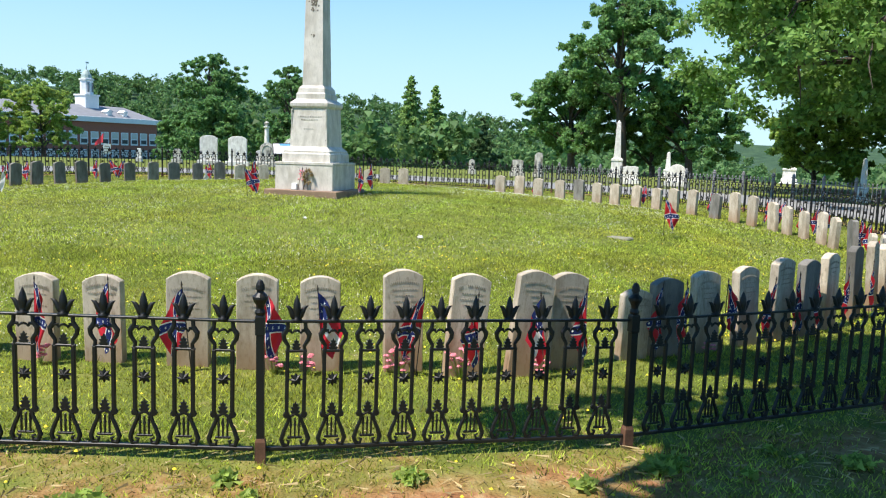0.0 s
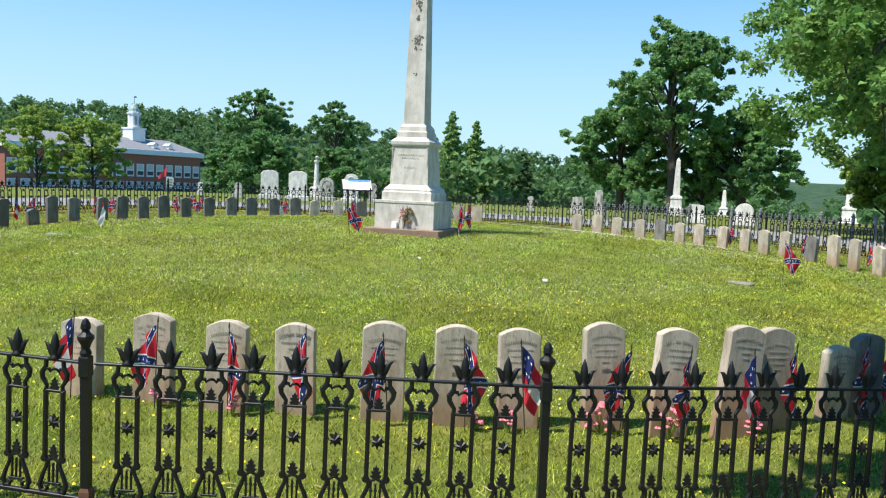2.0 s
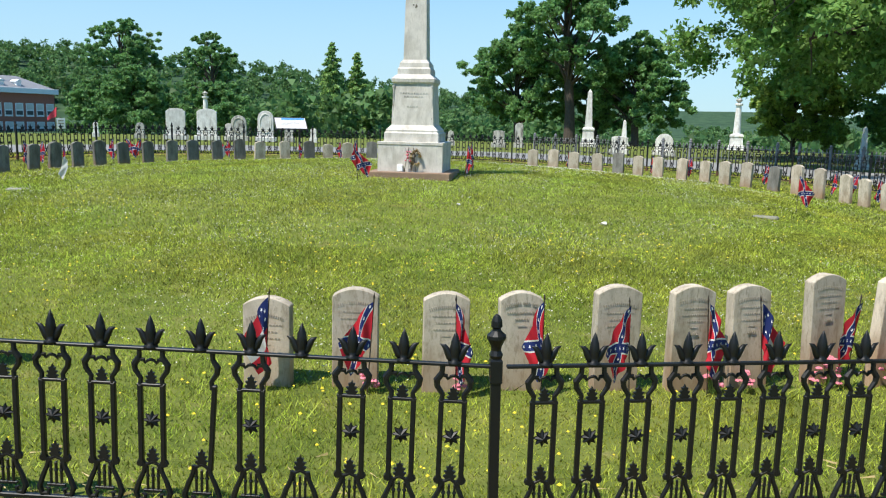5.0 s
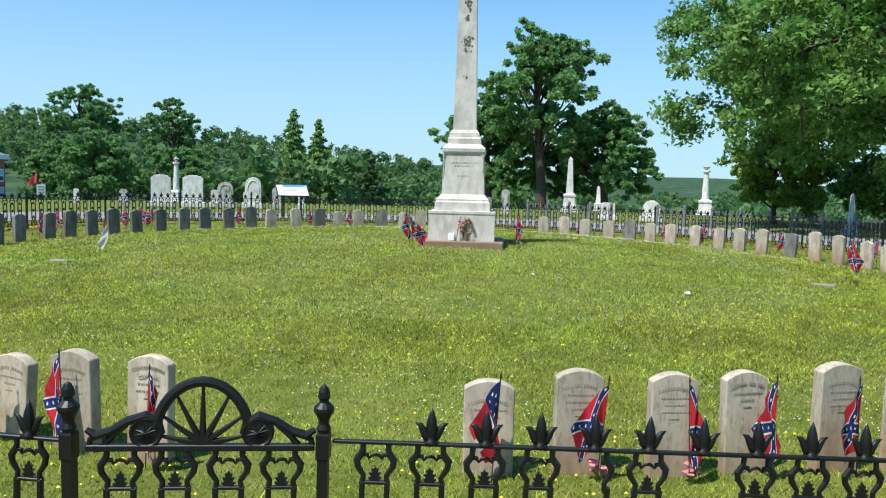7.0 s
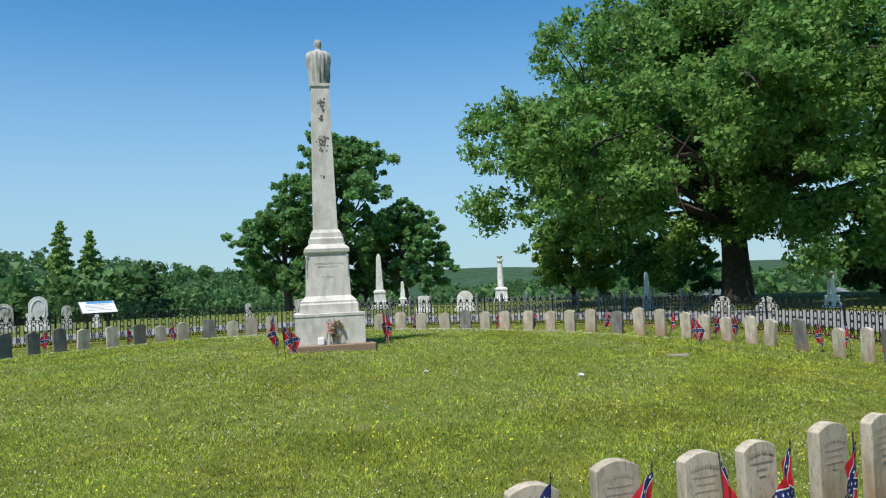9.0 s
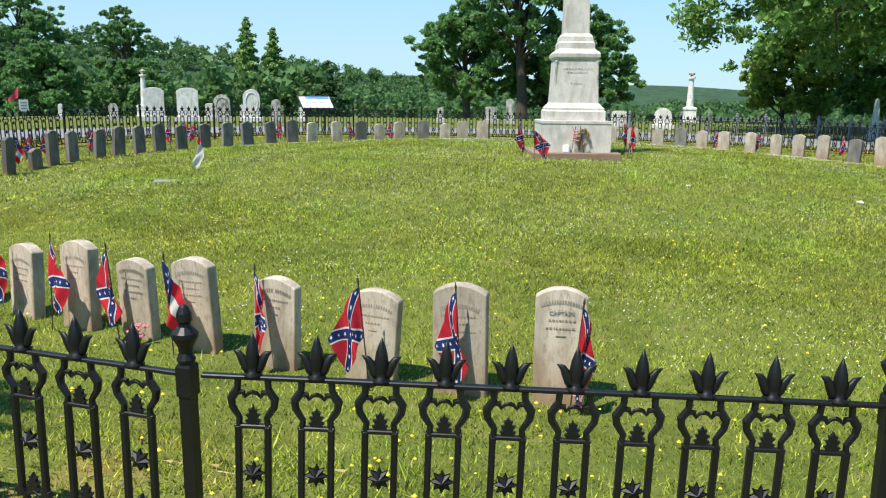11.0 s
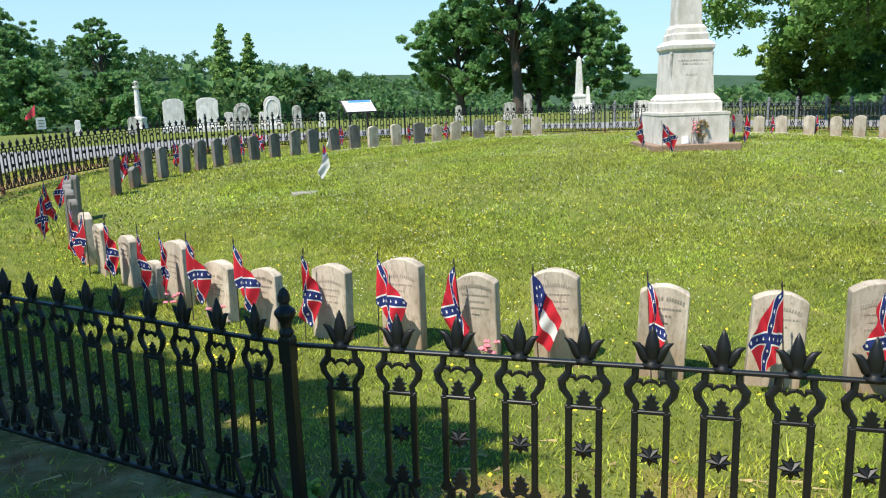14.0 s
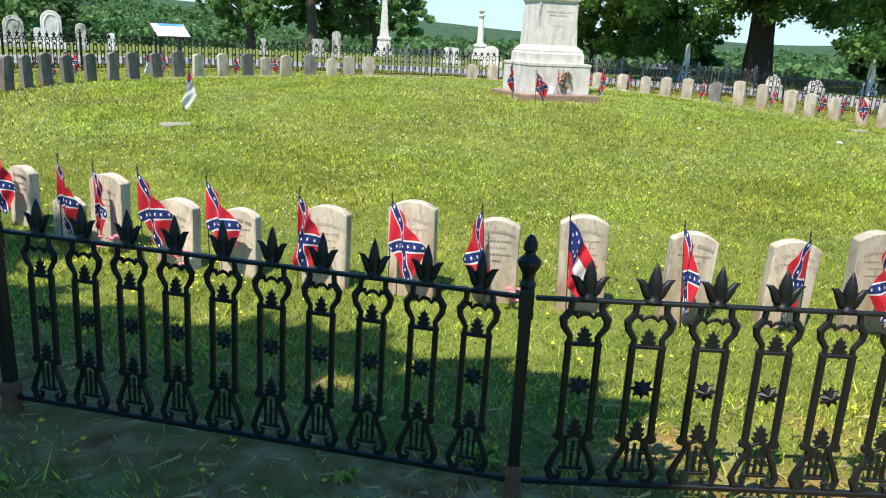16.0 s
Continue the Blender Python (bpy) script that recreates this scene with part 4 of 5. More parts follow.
# ---- things beyond the railing ----
def slab_tomb(x, y, w, h, d, top, turn=0, label="tall white marble tombstone", mat=WHITE_MARBLE, frame_in=False):
    ob = thing("tombstone", pose(x, y, gz(x, y), 0, 0, turn), label, "tombstone", "tombs behind the lane")
    b = bmesh.new()
    box(b, (0, 0, 0.06), (w * 1.3, d * 2.4, 0.36), bevel=0.02)
    part("base", b, mat, ob)
    out = [(-w / 2, 0.2), (w / 2, 0.2)]
    if top == "arch":
        out += [(w / 2 * math.cos(a), h - w / 2 + w / 2 * math.sin(a)) for a in np.linspace(0, math.pi, 11)]
    elif top == "shoulder":
        out += [(w / 2, h - 0.13), (w * 0.42, h - 0.12), (w * 0.38, h - 0.05), (w * 0.15, h), (-w * 0.15, h), (-w * 0.38, h - 0.05), (-w * 0.42, h - 0.12), (-w / 2, h - 0.13)]
    else:
        out += [(w / 2, h - 0.05), (w / 4, h), (-w / 4, h), (-w / 2, h - 0.05)]
    b = bmesh.new()
    plate(b, out, d, bevel=0.015)
    part("slab", b, mat, ob)
    if frame_in:
        b = bmesh.new()
        tube(b, [(w * 0.36 * math.cos(a), -d / 2 - 0.005, h * 0.6 + h * 0.3 * math.sin(a)) for a in np.linspace(0, 2 * math.pi, 25)], 0.025, 6)
        part("oval_moulding", b, mat, ob)
    return ob


slab_tomb(-13.99, 24.99, 0.95, 1.58, 0.16, "shoulder", 12)
slab_tomb(-12.48, 25.33, 1.00, 1.61, 0.16, "shoulder", 10)
slab_tomb(-11.64, 26.46, 0.44, 0.87, 0.11, "flat", 8, "low white marble tombstone")
slab_tomb(-10.90, 25.61, 0.79, 1.31, 0.18, "arch", 8, "grey marble tombstone with an oval moulding", LICHEN, True)
slab_tomb(-10.03, 26.64, 0.35, 0.82, 0.11, "flat", 8, "low white marble tombstone")
slab_tomb(-9.44, 25.43, 0.81, 1.59, 0.18, "arch", 6, "white marble tombstone with a framed oval", WHITE_MARBLE, True)
slab_tomb(-8.30, 25.75, 0.44, 1.10, 0.12, "arch", 6, "small grey marble tombstone with a rounded top", LICHEN)
slab_tomb(-7.07, 26.03, 0.31, 0.73, 0.11, "flat", 4, "small white marble tombstone")
slab_tomb(-15.96, 25.24, 0.44, 0.82, 0.13, "arch", 12, "small grey marble tombstone with a rounded top", LICHEN)
slab_tomb(-18.70, 26.10, 0.26, 0.75, 0.10, "flat", 15, "small white marble tombstone")
slab_tomb(10.54, 23.10, 0.85, 1.03, 0.22, "arch", -18, "white marble tombstone with a rounded top", WHITE_MARBLE)
slab_tomb(8.39, 23.22, 0.72, 0.86, 0.22, "flat", -15, "low white marble tombstone")
slab_tomb(16.04, 9.87, 0.56, 0.60, 0.19, "arch", -50, "low grey marble tombstone with a rounded top", LICHEN)
slab_tomb(17.24, 8.96, 0.56, 0.54, 0.19, "arch", -52, "low grey marble tombstone with a rounded top", LICHEN)
slab_tomb(3.83, 27.75, 0.44, 1.32, 0.18, "shoulder", -8, "narrow grey marble tombstone", LICHEN)
slab_tomb(2.71, 27.23, 0.62, 0.89, 0.18, "flat", -8, "low grey marble tombstone", LICHEN)
slab_tomb(21.61, 6.96, 0.45, 2.28, 0.27, "flat", -58, "tall dark granite tombstone", DARK_SHADED_MARBLE)
slab_tomb(0.12, 28.10, 0.35, 0.82, 0.13, "arch", 0, "small grey marble tombstone with a rounded top", LICHEN)


def obelisk(x, y, h, w, urn=False, label="white marble obelisk on a stepped base"):
    ob = thing("obelisk", pose(x, y, gz(x, y), 0, 0, random.uniform(-20, 5)), label, "obelisk", "obelisks behind the railing")
    b = bmesh.new()
    lathe(b, [(w * 1.1, -0.3), (w * 1.1, h * 0.06), (w * 0.9, h * 0.07), (w * 0.9, h * 0.13), (w * 0.78, h * 0.14), (w * 0.72, h * 0.28), (w * 0.8, h * 0.29), (w * 0.8, h * 0.32), (w * 0.55, h * 0.345)], square=True)
    part("pedestal", b, WHITE_MARBLE, ob)
    b = bmesh.new()
    if urn:
        lathe(b, [(w * 0.46, h * 0.34), (w * 0.32, h * 0.86), (w * 0.5, h * 0.87), (w * 0.5, h * 0.90), (w * 0.25, h * 0.905)], 14)
        part("column", b, WHITE_MARBLE, ob)
        b = bmesh.new()
        lathe(b, [(w * 0.2, h * 0.90), (w * 0.16, h * 0.915), (w * 0.40, h * 0.95), (w * 0.42, h * 0.97), (w * 0.22, h * 0.985), (w * 0.1, h)], 14)
        part("urn", b, LICHEN, ob)
    else:
        lathe(b, [(w * 0.48, h * 0.34), (w * 0.27, h * 0.95), (w * 0.02, h)], square=True)
        part("shaft", b, WHITE_MARBLE, ob)
    return ob


obelisk(8.40, 33.31, 3.92 - gz(8.40, 33.31), 0.44)
obelisk(13.1, 46.1, 2.22 - gz(13.1, 46.1), 0.40)
obelisk(22.75, 49.3, 4.15 - gz(22.75, 49.3), 0.64, True, "white marble column with an urn on top")
obelisk(-23.2, 57.5, 4.05 - gz(-23.2, 57.5), 0.60, True, "white marble column with an urn on top")
obelisk(16.0, 14.9, 1.62, 0.22, False, "slim white marble obelisk")
obelisk(20.1, 8.9, 1.46, 0.24, False, "slim white marble obelisk")


def plot_fence(p0, p1, n):
    """A pale iron plot railing with turned posts."""
    a, b2 = Vector((*p0, gz(*p0))), Vector((*p1, gz(*p1)))
    m = rail_frame(a, b2)
    L = (b2 - a).length
    ob = thing("plot_railing", m @ Matrix.Diagonal((1, 1, 0.74, 1)), "pale grey iron grave plot railing", "fence")
    for z in (0.25, 0.85):
        b = bmesh.new()
        box(b, (0, 0, z), (L, 0.03, 0.03))
        part("rail", b, PALE_IRON, ob)
    pk = bmesh.new()
    lathe(pk, [(0.014, 0.1), (0.014, 0.92), (0.03, 0.95), (0.004, 1.04)], 6)
    pm = mesh_of("picket", pk, PALE_IRON)
    qk = bmesh.new()
    lathe(qk, [(0.06, -0.1), (0.06, 1.05), (0.085, 1.07), (0.085, 1.11), (0.05, 1.13), (0.06, 1.2), (0.01, 1.27)], 8)
    qm = mesh_of("post", qk, PALE_IRON)
    for k in range(n + 1):
        o = new("post" if k % 8 == 0 else "picket", qm if k % 8 == 0 else pm)
        o.parent = ob
        o.location.x = -L / 2 + L * k / n


plot_fence((8.98, 17.01), (12.98, 15.42), 32)
plot_fence((13.47, 14.56), (16.74, 11.56), 32)
plot_fence((4.06, 20.46), (7.65, 19.46), 32)


def info_sign(x, y, turn):
    ob = thing("information_board", pose(x, y, gz(x, y), 0, 0, turn), "slanted white and blue information board on two dark legs", "sign")
    for s in (-0.34, 0.34):
        b = bmesh.new()
        box(b, (s, 0, 0.45), (0.07, 0.07, 1.25), bevel=0.006)
        part("leg", b, BRONZE, ob)
    m = Matrix.Translation((0, -0.05, 1.04)) @ Matrix.Rotation(radians(40), 4, "X")
    b = bmesh.new()
    box(b, m.translation, (1.20, 0.66, 0.05), Matrix.Rotation(radians(40), 4, "X"), 0.008)
    part("frame", b, BRONZE, ob)
    b = bmesh.new()
    box(b, m @ Vector((0, -0.02, 0.028)), (1.13, 0.58, 0.01), Matrix.Rotation(radians(40), 4, "X"))
    panel = part("panel", b, PAINT, ob, "white printed panel")
    b = bmesh.new()
    box(b, m @ Vector((0.10, 0.215, 0.036)), (0.86, 0.11, 0.008), Matrix.Rotation(radians(40), 4, "X"))
    part("blue_band", b, SKYBLUE, panel)
    b = bmesh.new()
    for k in range(5):
        box(b, m @ Vector((-0.1 * (k % 2), 0.10 - 0.07 * k, 0.036)), (0.8 - 0.2 * (k % 2), 0.012, 0.006), Matrix.Rotation(radians(40), 4, "X"))
    part("print_line", b, INCISED, panel)


info_sign(-5.62, 14.1, 24)


def lane_sign(x, y):
    z = gz(x, y)
    ob = thing("lane_sign", pose(x, y, z, 0, 0, 30), "small white lane sign on a thin metal post", "sign")
    b = bmesh.new()
    tube(b, [(0, 0.03, -0.2), (0, 0.03, 1.6 - z)], 0.022, 8)
    part("post", b, BRONZE, ob)
    b = bmesh.new()
    box(b, (0, 0, 1.27 - z), (0.40, 0.02, 0.54), bevel=0.005)
    part("plate", b, PAINT, ob)
    b = bmesh.new()
    for k in range(3):
        box(b, (0, -0.013, 1.41 - z - 0.14 * k), (0.26, 0.006, 0.05))
    part("print_line", b, INCISED, ob)
    fl = thing("pennant", pose(x - 0.25, y - 0.1, z, 0, 4, 20), "bright red pennant on a thin staff", "flag")
    b = bmesh.new()
    tube(b, [(0, 0, -0.2), (0, 0, 2.17 - z)], 0.011, 6)
    part("staff", b, STAFF, fl)
    b = bmesh.new()
    vs = [[b.verts.new((-0.07 * i, 0.03 * math.sin(i), 2.15 - z - 0.10 * i - j * (0.52 - 0.06 * i) / 4)) for j in range(5)] for i in range(7)]
    for i in range(6):
        for j in range(4):
            b.faces.new((vs[i][j], vs[i + 1][j], vs[i + 1][j + 1], vs[i][j + 1]))
    part("cloth", b, RED_CLOTH, fl)


lane_sign(-19.95, 24.93)


# ---- trees ----
def leaves(centres, sizes, count, leaf, rnd, flat=0.75, shell=0.55):
    """Scatters small pointed leaf sprays through clumps; most near each clump's skin."""
    centres, sizes = np.array(centres, float), np.array(sizes, float)
    w = sizes ** 2
    idx = rnd.choice(len(centres), count, p=w / w.sum())
    d = rnd.normal(size=(count, 3))
    d /= np.linalg.norm(d, axis=1)[:, None]
    rad = sizes[idx] * (shell + (1 - shell) * rnd.random(count)) * (0.85 + 0.3 * rnd.random(count))
    d[:, 2] *= flat
    c = centres[idx] + d * rad[:, None]
    a = rnd.normal(size=(count, 3)) + d * 0.6
    a[:, 2] -= 0.25
    a /= np.linalg.norm(a, axis=1)[:, None]
    b = np.cross(a, rnd.normal(size=(count, 3)))
    b /= np.linalg.norm(b, axis=1)[:, None]
    s = leaf * (0.6 + 0.8 * rnd.random(count))[:, None]
    v = np.stack([c - a * s * 0.55 - b * s * 0.2, c + b * s * 0.6, c + a * s * 0.6 - b * s * 0.2], 1).reshape(-1, 3)
    return v, np.arange(count * 3).reshape(-1, 3)


def limb(bm, p, q, r0, r1, rnd, sag=0.12, steps=5):
    p, q = np.array(p, float), np.array(q, float)
    side = rnd.normal(size=3) * np.linalg.norm(q - p) * 0.07
    pts = []
    for k in range(steps + 1):
        t = k / steps
        pts.append(tuple(p + (q - p) * t + side * math.sin(math.pi * t) + np.array((0, 0, np.linalg.norm(q - p) * sag * math.sin(math.pi * t)))))
    tube(bm, pts, [r0 + (r1 - r0) * k / steps for k in range(steps + 1)], 7)


def broad_tree(x, y, h, rad, trunk, bole, count, leaf, seed, mat, label, clumps=34, clump=0.3, gaps=0.0, z=None, droop_to=None, narrow=0.0):
    """Trunk, limbs out to leafy clumps, twigs, and a ragged crown."""
    rnd = np.random.RandomState(seed)
    z0 = gz(x, y) if z is None else z
    ob = thing("tree", pose(x, y, z0), label, "tree")
    centres, sizes = [], []
    low = droop_to if droop_to is not None else bole
    for k in range(clumps):
        u = (k + 0.5) / clumps
        a = k * 2.39996 + rnd.uniform(-0.4, 0.4)
        zz = u ** 0.85
        prof = math.sin(math.pi * min(1, 0.18 + 0.80 * zz)) ** 0.75
        rr = rad * prof * (1 - narrow * zz) * (0.62 + 0.38 * rnd.random()) * (0.35 if k % 4 == 3 else 1.0) * 0.82
        centres.append((rr * math.cos(a), rr * math.sin(a), low + (h - low) * (0.06 + 0.86 * zz) + rnd.uniform(-0.04, 0.04) * h))
        sizes.append(rad * clump * rnd.uniform(0.65, 1.15) * (0.8 if zz > 0.85 else 1.0))
    b = bmesh.new()
    lean = rnd.uniform(-0.05, 0.05, 2) * h
    axis = [(0, 0, -0.4), (lean[0] * 0.1, lean[1] * 0.1, bole * 0.5), (lean[0] * 0.4, lean[1] * 0.4, bole), (lean[0], lean[1], bole + (h - bole) * 0.5), (lean[0] * 1.3, lean[1] * 1.3, h * 0.86)]
    tube(b, axis, [trunk * 1.35, trunk, trunk * 0.88, trunk * 0.45, trunk * 0.06], 12)
    part("trunk", b, BARK, ob)
    for c, s in zip(centres, sizes):
        b = bmesh.new()
        t = max(0.0, min(0.9, (c[2] - bole) / (h - bole) - 0.25))
        p = (lean[0] * (0.4 + 0.6 * t), lean[1] * (0.4 + 0.6 * t), bole * 0.85 + (h - bole) * t)
        limb(b, p, c, trunk * 0.34 * (1 - 0.5 * t), trunk * 0.07, rnd)
        for q in range(3):
            e = np.array(c) + rnd.normal(size=3) * s * 0.3
            limb(b, c, e, trunk * 0.07, trunk * 0.015, rnd, 0.05, 3)
        part("limb", b, BARK, ob)
    extra_c, extra_s = [], []
    for c, s in zip(centres, sizes):
        for q in range(14):
            d = rnd.normal(size=3)
            d /= np.linalg.norm(d)
            d[2] *= 0.7
            extra_c.append(np.array(c) + d * s * rnd.uniform(0.35, 1.35))
            extra_s.append(s * rnd.uniform(0.18, 0.42))
    keep = rnd.random(len(extra_c)) > gaps
    v, f = leaves(list(np.array(extra_c)[keep]), list(np.array(extra_s)[keep]), count, leaf, rnd, 0.7, 0.15)
    arrays("crown", v, f, mat, ob)
    return ob


def conifer(x, y, h, rad, count, leaf, seed, mat, label, top=None):
    """A straight stem with whorls of drooping boughs, ragged and pointed."""
    rnd = np.random.RandomState(seed)
    z0 = (top - h) if top is not None else gz(x, y)
    ob = thing("conifer", pose(x, y, min(z0, gz(x, y))), label, "tree")
    h = h + max(0, z0 - gz(x, y))
    b = bmesh.new()
    tube(b, [(0, 0, -0.5), (0, 0, h * 0.5), (0, 0, h)], [h * 0.018, h * 0.011, 0.02], 8)
    part("trunk", b, BARK, ob)
    centres, sizes = [], []
    n = 90
    b = bmesh.new()
    for k in range(n):
        t = 0.08 + 0.91 * (k / n)
        rr = rad * (1 - t) ** 0.8 * rnd.uniform(0.35, 1.15)
        a = k * 2.39996
        p = (rr * math.cos(a), rr * math.sin(a), h * t - rr * 0.15)
        limb(b, (0, 0, h * t), p, h * 0.004, h * 0.001, rnd, 0.05, 3)
        for q in (0.35, 0.65, 0.95):
            centres.append((p[0] * q, p[1] * q, h * t - rr * 0.15 * q))
            sizes.append((0.05 * h * (1 - t) + 0.02 * h) * rnd.uniform(0.6, 1.2))
    tagged(part("bough_growth", b, BARK, ob), kind="stuff")
    v, f = leaves(centres, sizes, count, leaf, rnd, 0.6, 0.2)
    arrays("crown", v, f, mat, ob)
    return ob


# the great oak, the maples by the obelisks, and the trees across the lane
broad_tree(22.3, 17.1, 15.6, 16.9, 0.62, 4.2, 285000, 0.202, 21, LEAF_OAK, "huge spreading oak with dense dark green leaves", 92, 0.20, 0.10, droop_to=2.7, narrow=0.38)
broad_tree(10.5, 58.5, 17.7, 6.3, 0.45, 6.5, 60800, 0.249, 5, LEAF_MID, "tall open-crowned maple with dark green leaves", 34, 0.29, 0.12)
broad_tree(6.1, 64.4, 12.5, 5.9, 0.4, 2.5, 57000, 0.258, 6, LEAF_MID, "broad dark green maple with low branches", 34, 0.28, 0.05)
broad_tree(16.6, 58.7, 10.0, 5.2, 0.36, 2.5, 49400, 0.258, 7, LEAF_MID, "broad dark green maple behind the obelisks", 30, 0.28, 0.08)
broad_tree(14.0, 64.2, 7.7, 4.5, 0.3, 2.0, 34200, 0.258, 8, LEAF_MID, "broad dark green maple with low branches", 24, 0.32, 0.05)
broad_tree(-61.8, 129.8, 22.9, 7.5, 0.5, 11.0, 45600, 0.31, 12, LEAF_MID, "tall green tree with an open top", 30, 0.28, 0.25)
broad_tree(-44.1, 123.3, 20.3, 6.4, 0.45, 9.0, 34200, 0.31, 13, LEAF_MID, "tall green tree with thin bare twigs", 26, 0.25, 0.3)
broad_tree(-90.5, 119.2, 16.0, 8.6, 0.3, 3.0, 38000, 0.31, 14, LEAF_LIGHT, "young light green tree in front of the school", 28, 0.28, 0.3)
broad_tree(-101.2, 117.8, 18.5, 8.6, 0.3, 3.0, 38000, 0.31, 15, LEAF_LIGHT, "young light green tree in front of the school", 28, 0.28, 0.3)
broad_tree(-47.0, 97.4, 11.8, 6.5, 0.3, 1.2, 49400, 0.344, 16, LEAF_MID, "bushy dark green tree beside the school", 30, 0.31, 0.0)
broad_tree(-35.8, 100.3, 10.3, 6.1, 0.3, 1.2, 45600, 0.344, 17, LEAF_MID, "bushy dark green tree beside the school", 30, 0.31, 0.0)
broad_tree(-57.1, 110.4, 11.9, 6.1, 0.3, 1.2, 41800, 0.344, 18, LEAF_MID, "bushy dark green tree beside the school", 30, 0.31, 0.0)
broad_tree(16.9, 23.6, 4.6, 2.6, 0.12, 0.8, 22800, 0.172, 31, LEAF_LIGHT, "small yellow-green tree under the oak", 22, 0.33, 0.1)
broad_tree(30.6, 14.8, 4.7, 3.9, 0.16, 0.8, 30400, 0.206, 33, LEAF_YEW, "dark bushy cedar under the oak", 24, 0.33, 0.0)
broad_tree(25.3, 27.3, 4.0, 3.3, 0.16, 0.8, 22800, 0.206, 34, LEAF_MID, "green shrubby tree beyond the oak", 22, 0.33, 0.0)
# two trees behind the walk whose shade falls across the railing
broad_tree(8.2, -14.3, 10.0, 6.1, 0.24, 4.6, 27000, 0.55, 41, LEAF_OAK, "leafy oak shading the path and railing", 36, 0.33, 0.02, droop_to=4.9)
broad_tree(-16.35, -13.4, 10.5, 5.7, 0.28, 4.8, 22500, 0.50, 42, LEAF_OAK, "leafy oak shading the path and railing", 38, 0.33, 0.12, droop_to=4.8)
# third crown, unseen, added to carry the western shade further over the path
broad_tree(-15.8, -18.2, 9.5, 5.0, 0.24, 4.6, 12750, 0.50, 43, LEAF_OAK, "leafy oak added behind the path to widen the shade", 30, 0.33, 0.0, droop_to=4.8)
conifer(-29.7, 164.3, 24.0, 7.6, 32400, 0.45, 51, LEAF_FIR, "pointed green spruce beside its twin", 18.8)
conifer(-24.4, 166.3, 22.0, 7.0, 28800, 0.45, 52, LEAF_FIR, "pointed green spruce beside its twin", 16.9)
conifer(-11.9, 153.9, 15.0, 7.0, 39600, 0.45, 53, LEAF_YEW, "dark green broad cone-shaped cedar", 9.3)


def far_woods():
    """The wooded hills: many small ragged crowns on the far slopes."""
    rnd = np.random.RandomState(8)
    V, F, base = [], [], 0
    spots = []
    for k in range(1900):
        az = rnd.uniform(-62, 62)
        d = rnd.uniform(190, 620) if az < 5 else rnd.uniform(140, 640)
        if az < -24 and d < 380:
            d += 200
        elif -24 <= az < -4 and d < 230 and rnd.random() < 0.5:
            d = rnd.uniform(130, 180)
        spots.append((az, d))
    spots.sort(key=lambda q: -q[1])
    cs, ss = [], []
    for az, d in spots:
        x, y = d * math.sin(radians(az)), d * math.cos(radians(az))
        h = rnd.uniform(8.5, 14.5) * (1.0 if az < 8 else 0.8)
        z = gz(x, y)
        for q in range(7):
            a = rnd.uniform(0, 2 * math.pi)
            rr = rnd.uniform(0.1, 0.36) * h
            cs.append((x + rr * math.cos(a), y + rr * math.sin(a), z + h * rnd.uniform(0.3, 0.86)))
            ss.append(h * rnd.uniform(0.16, 0.27))
    v, f = leaves(cs, ss, 340000, 1.4, rnd, 0.8, 0.25)
    ob = arrays("far_woods", v, f, WOODS)
    tagged(ob, "distant green woods covering the hills", "woods", kind="stuff")


far_woods()


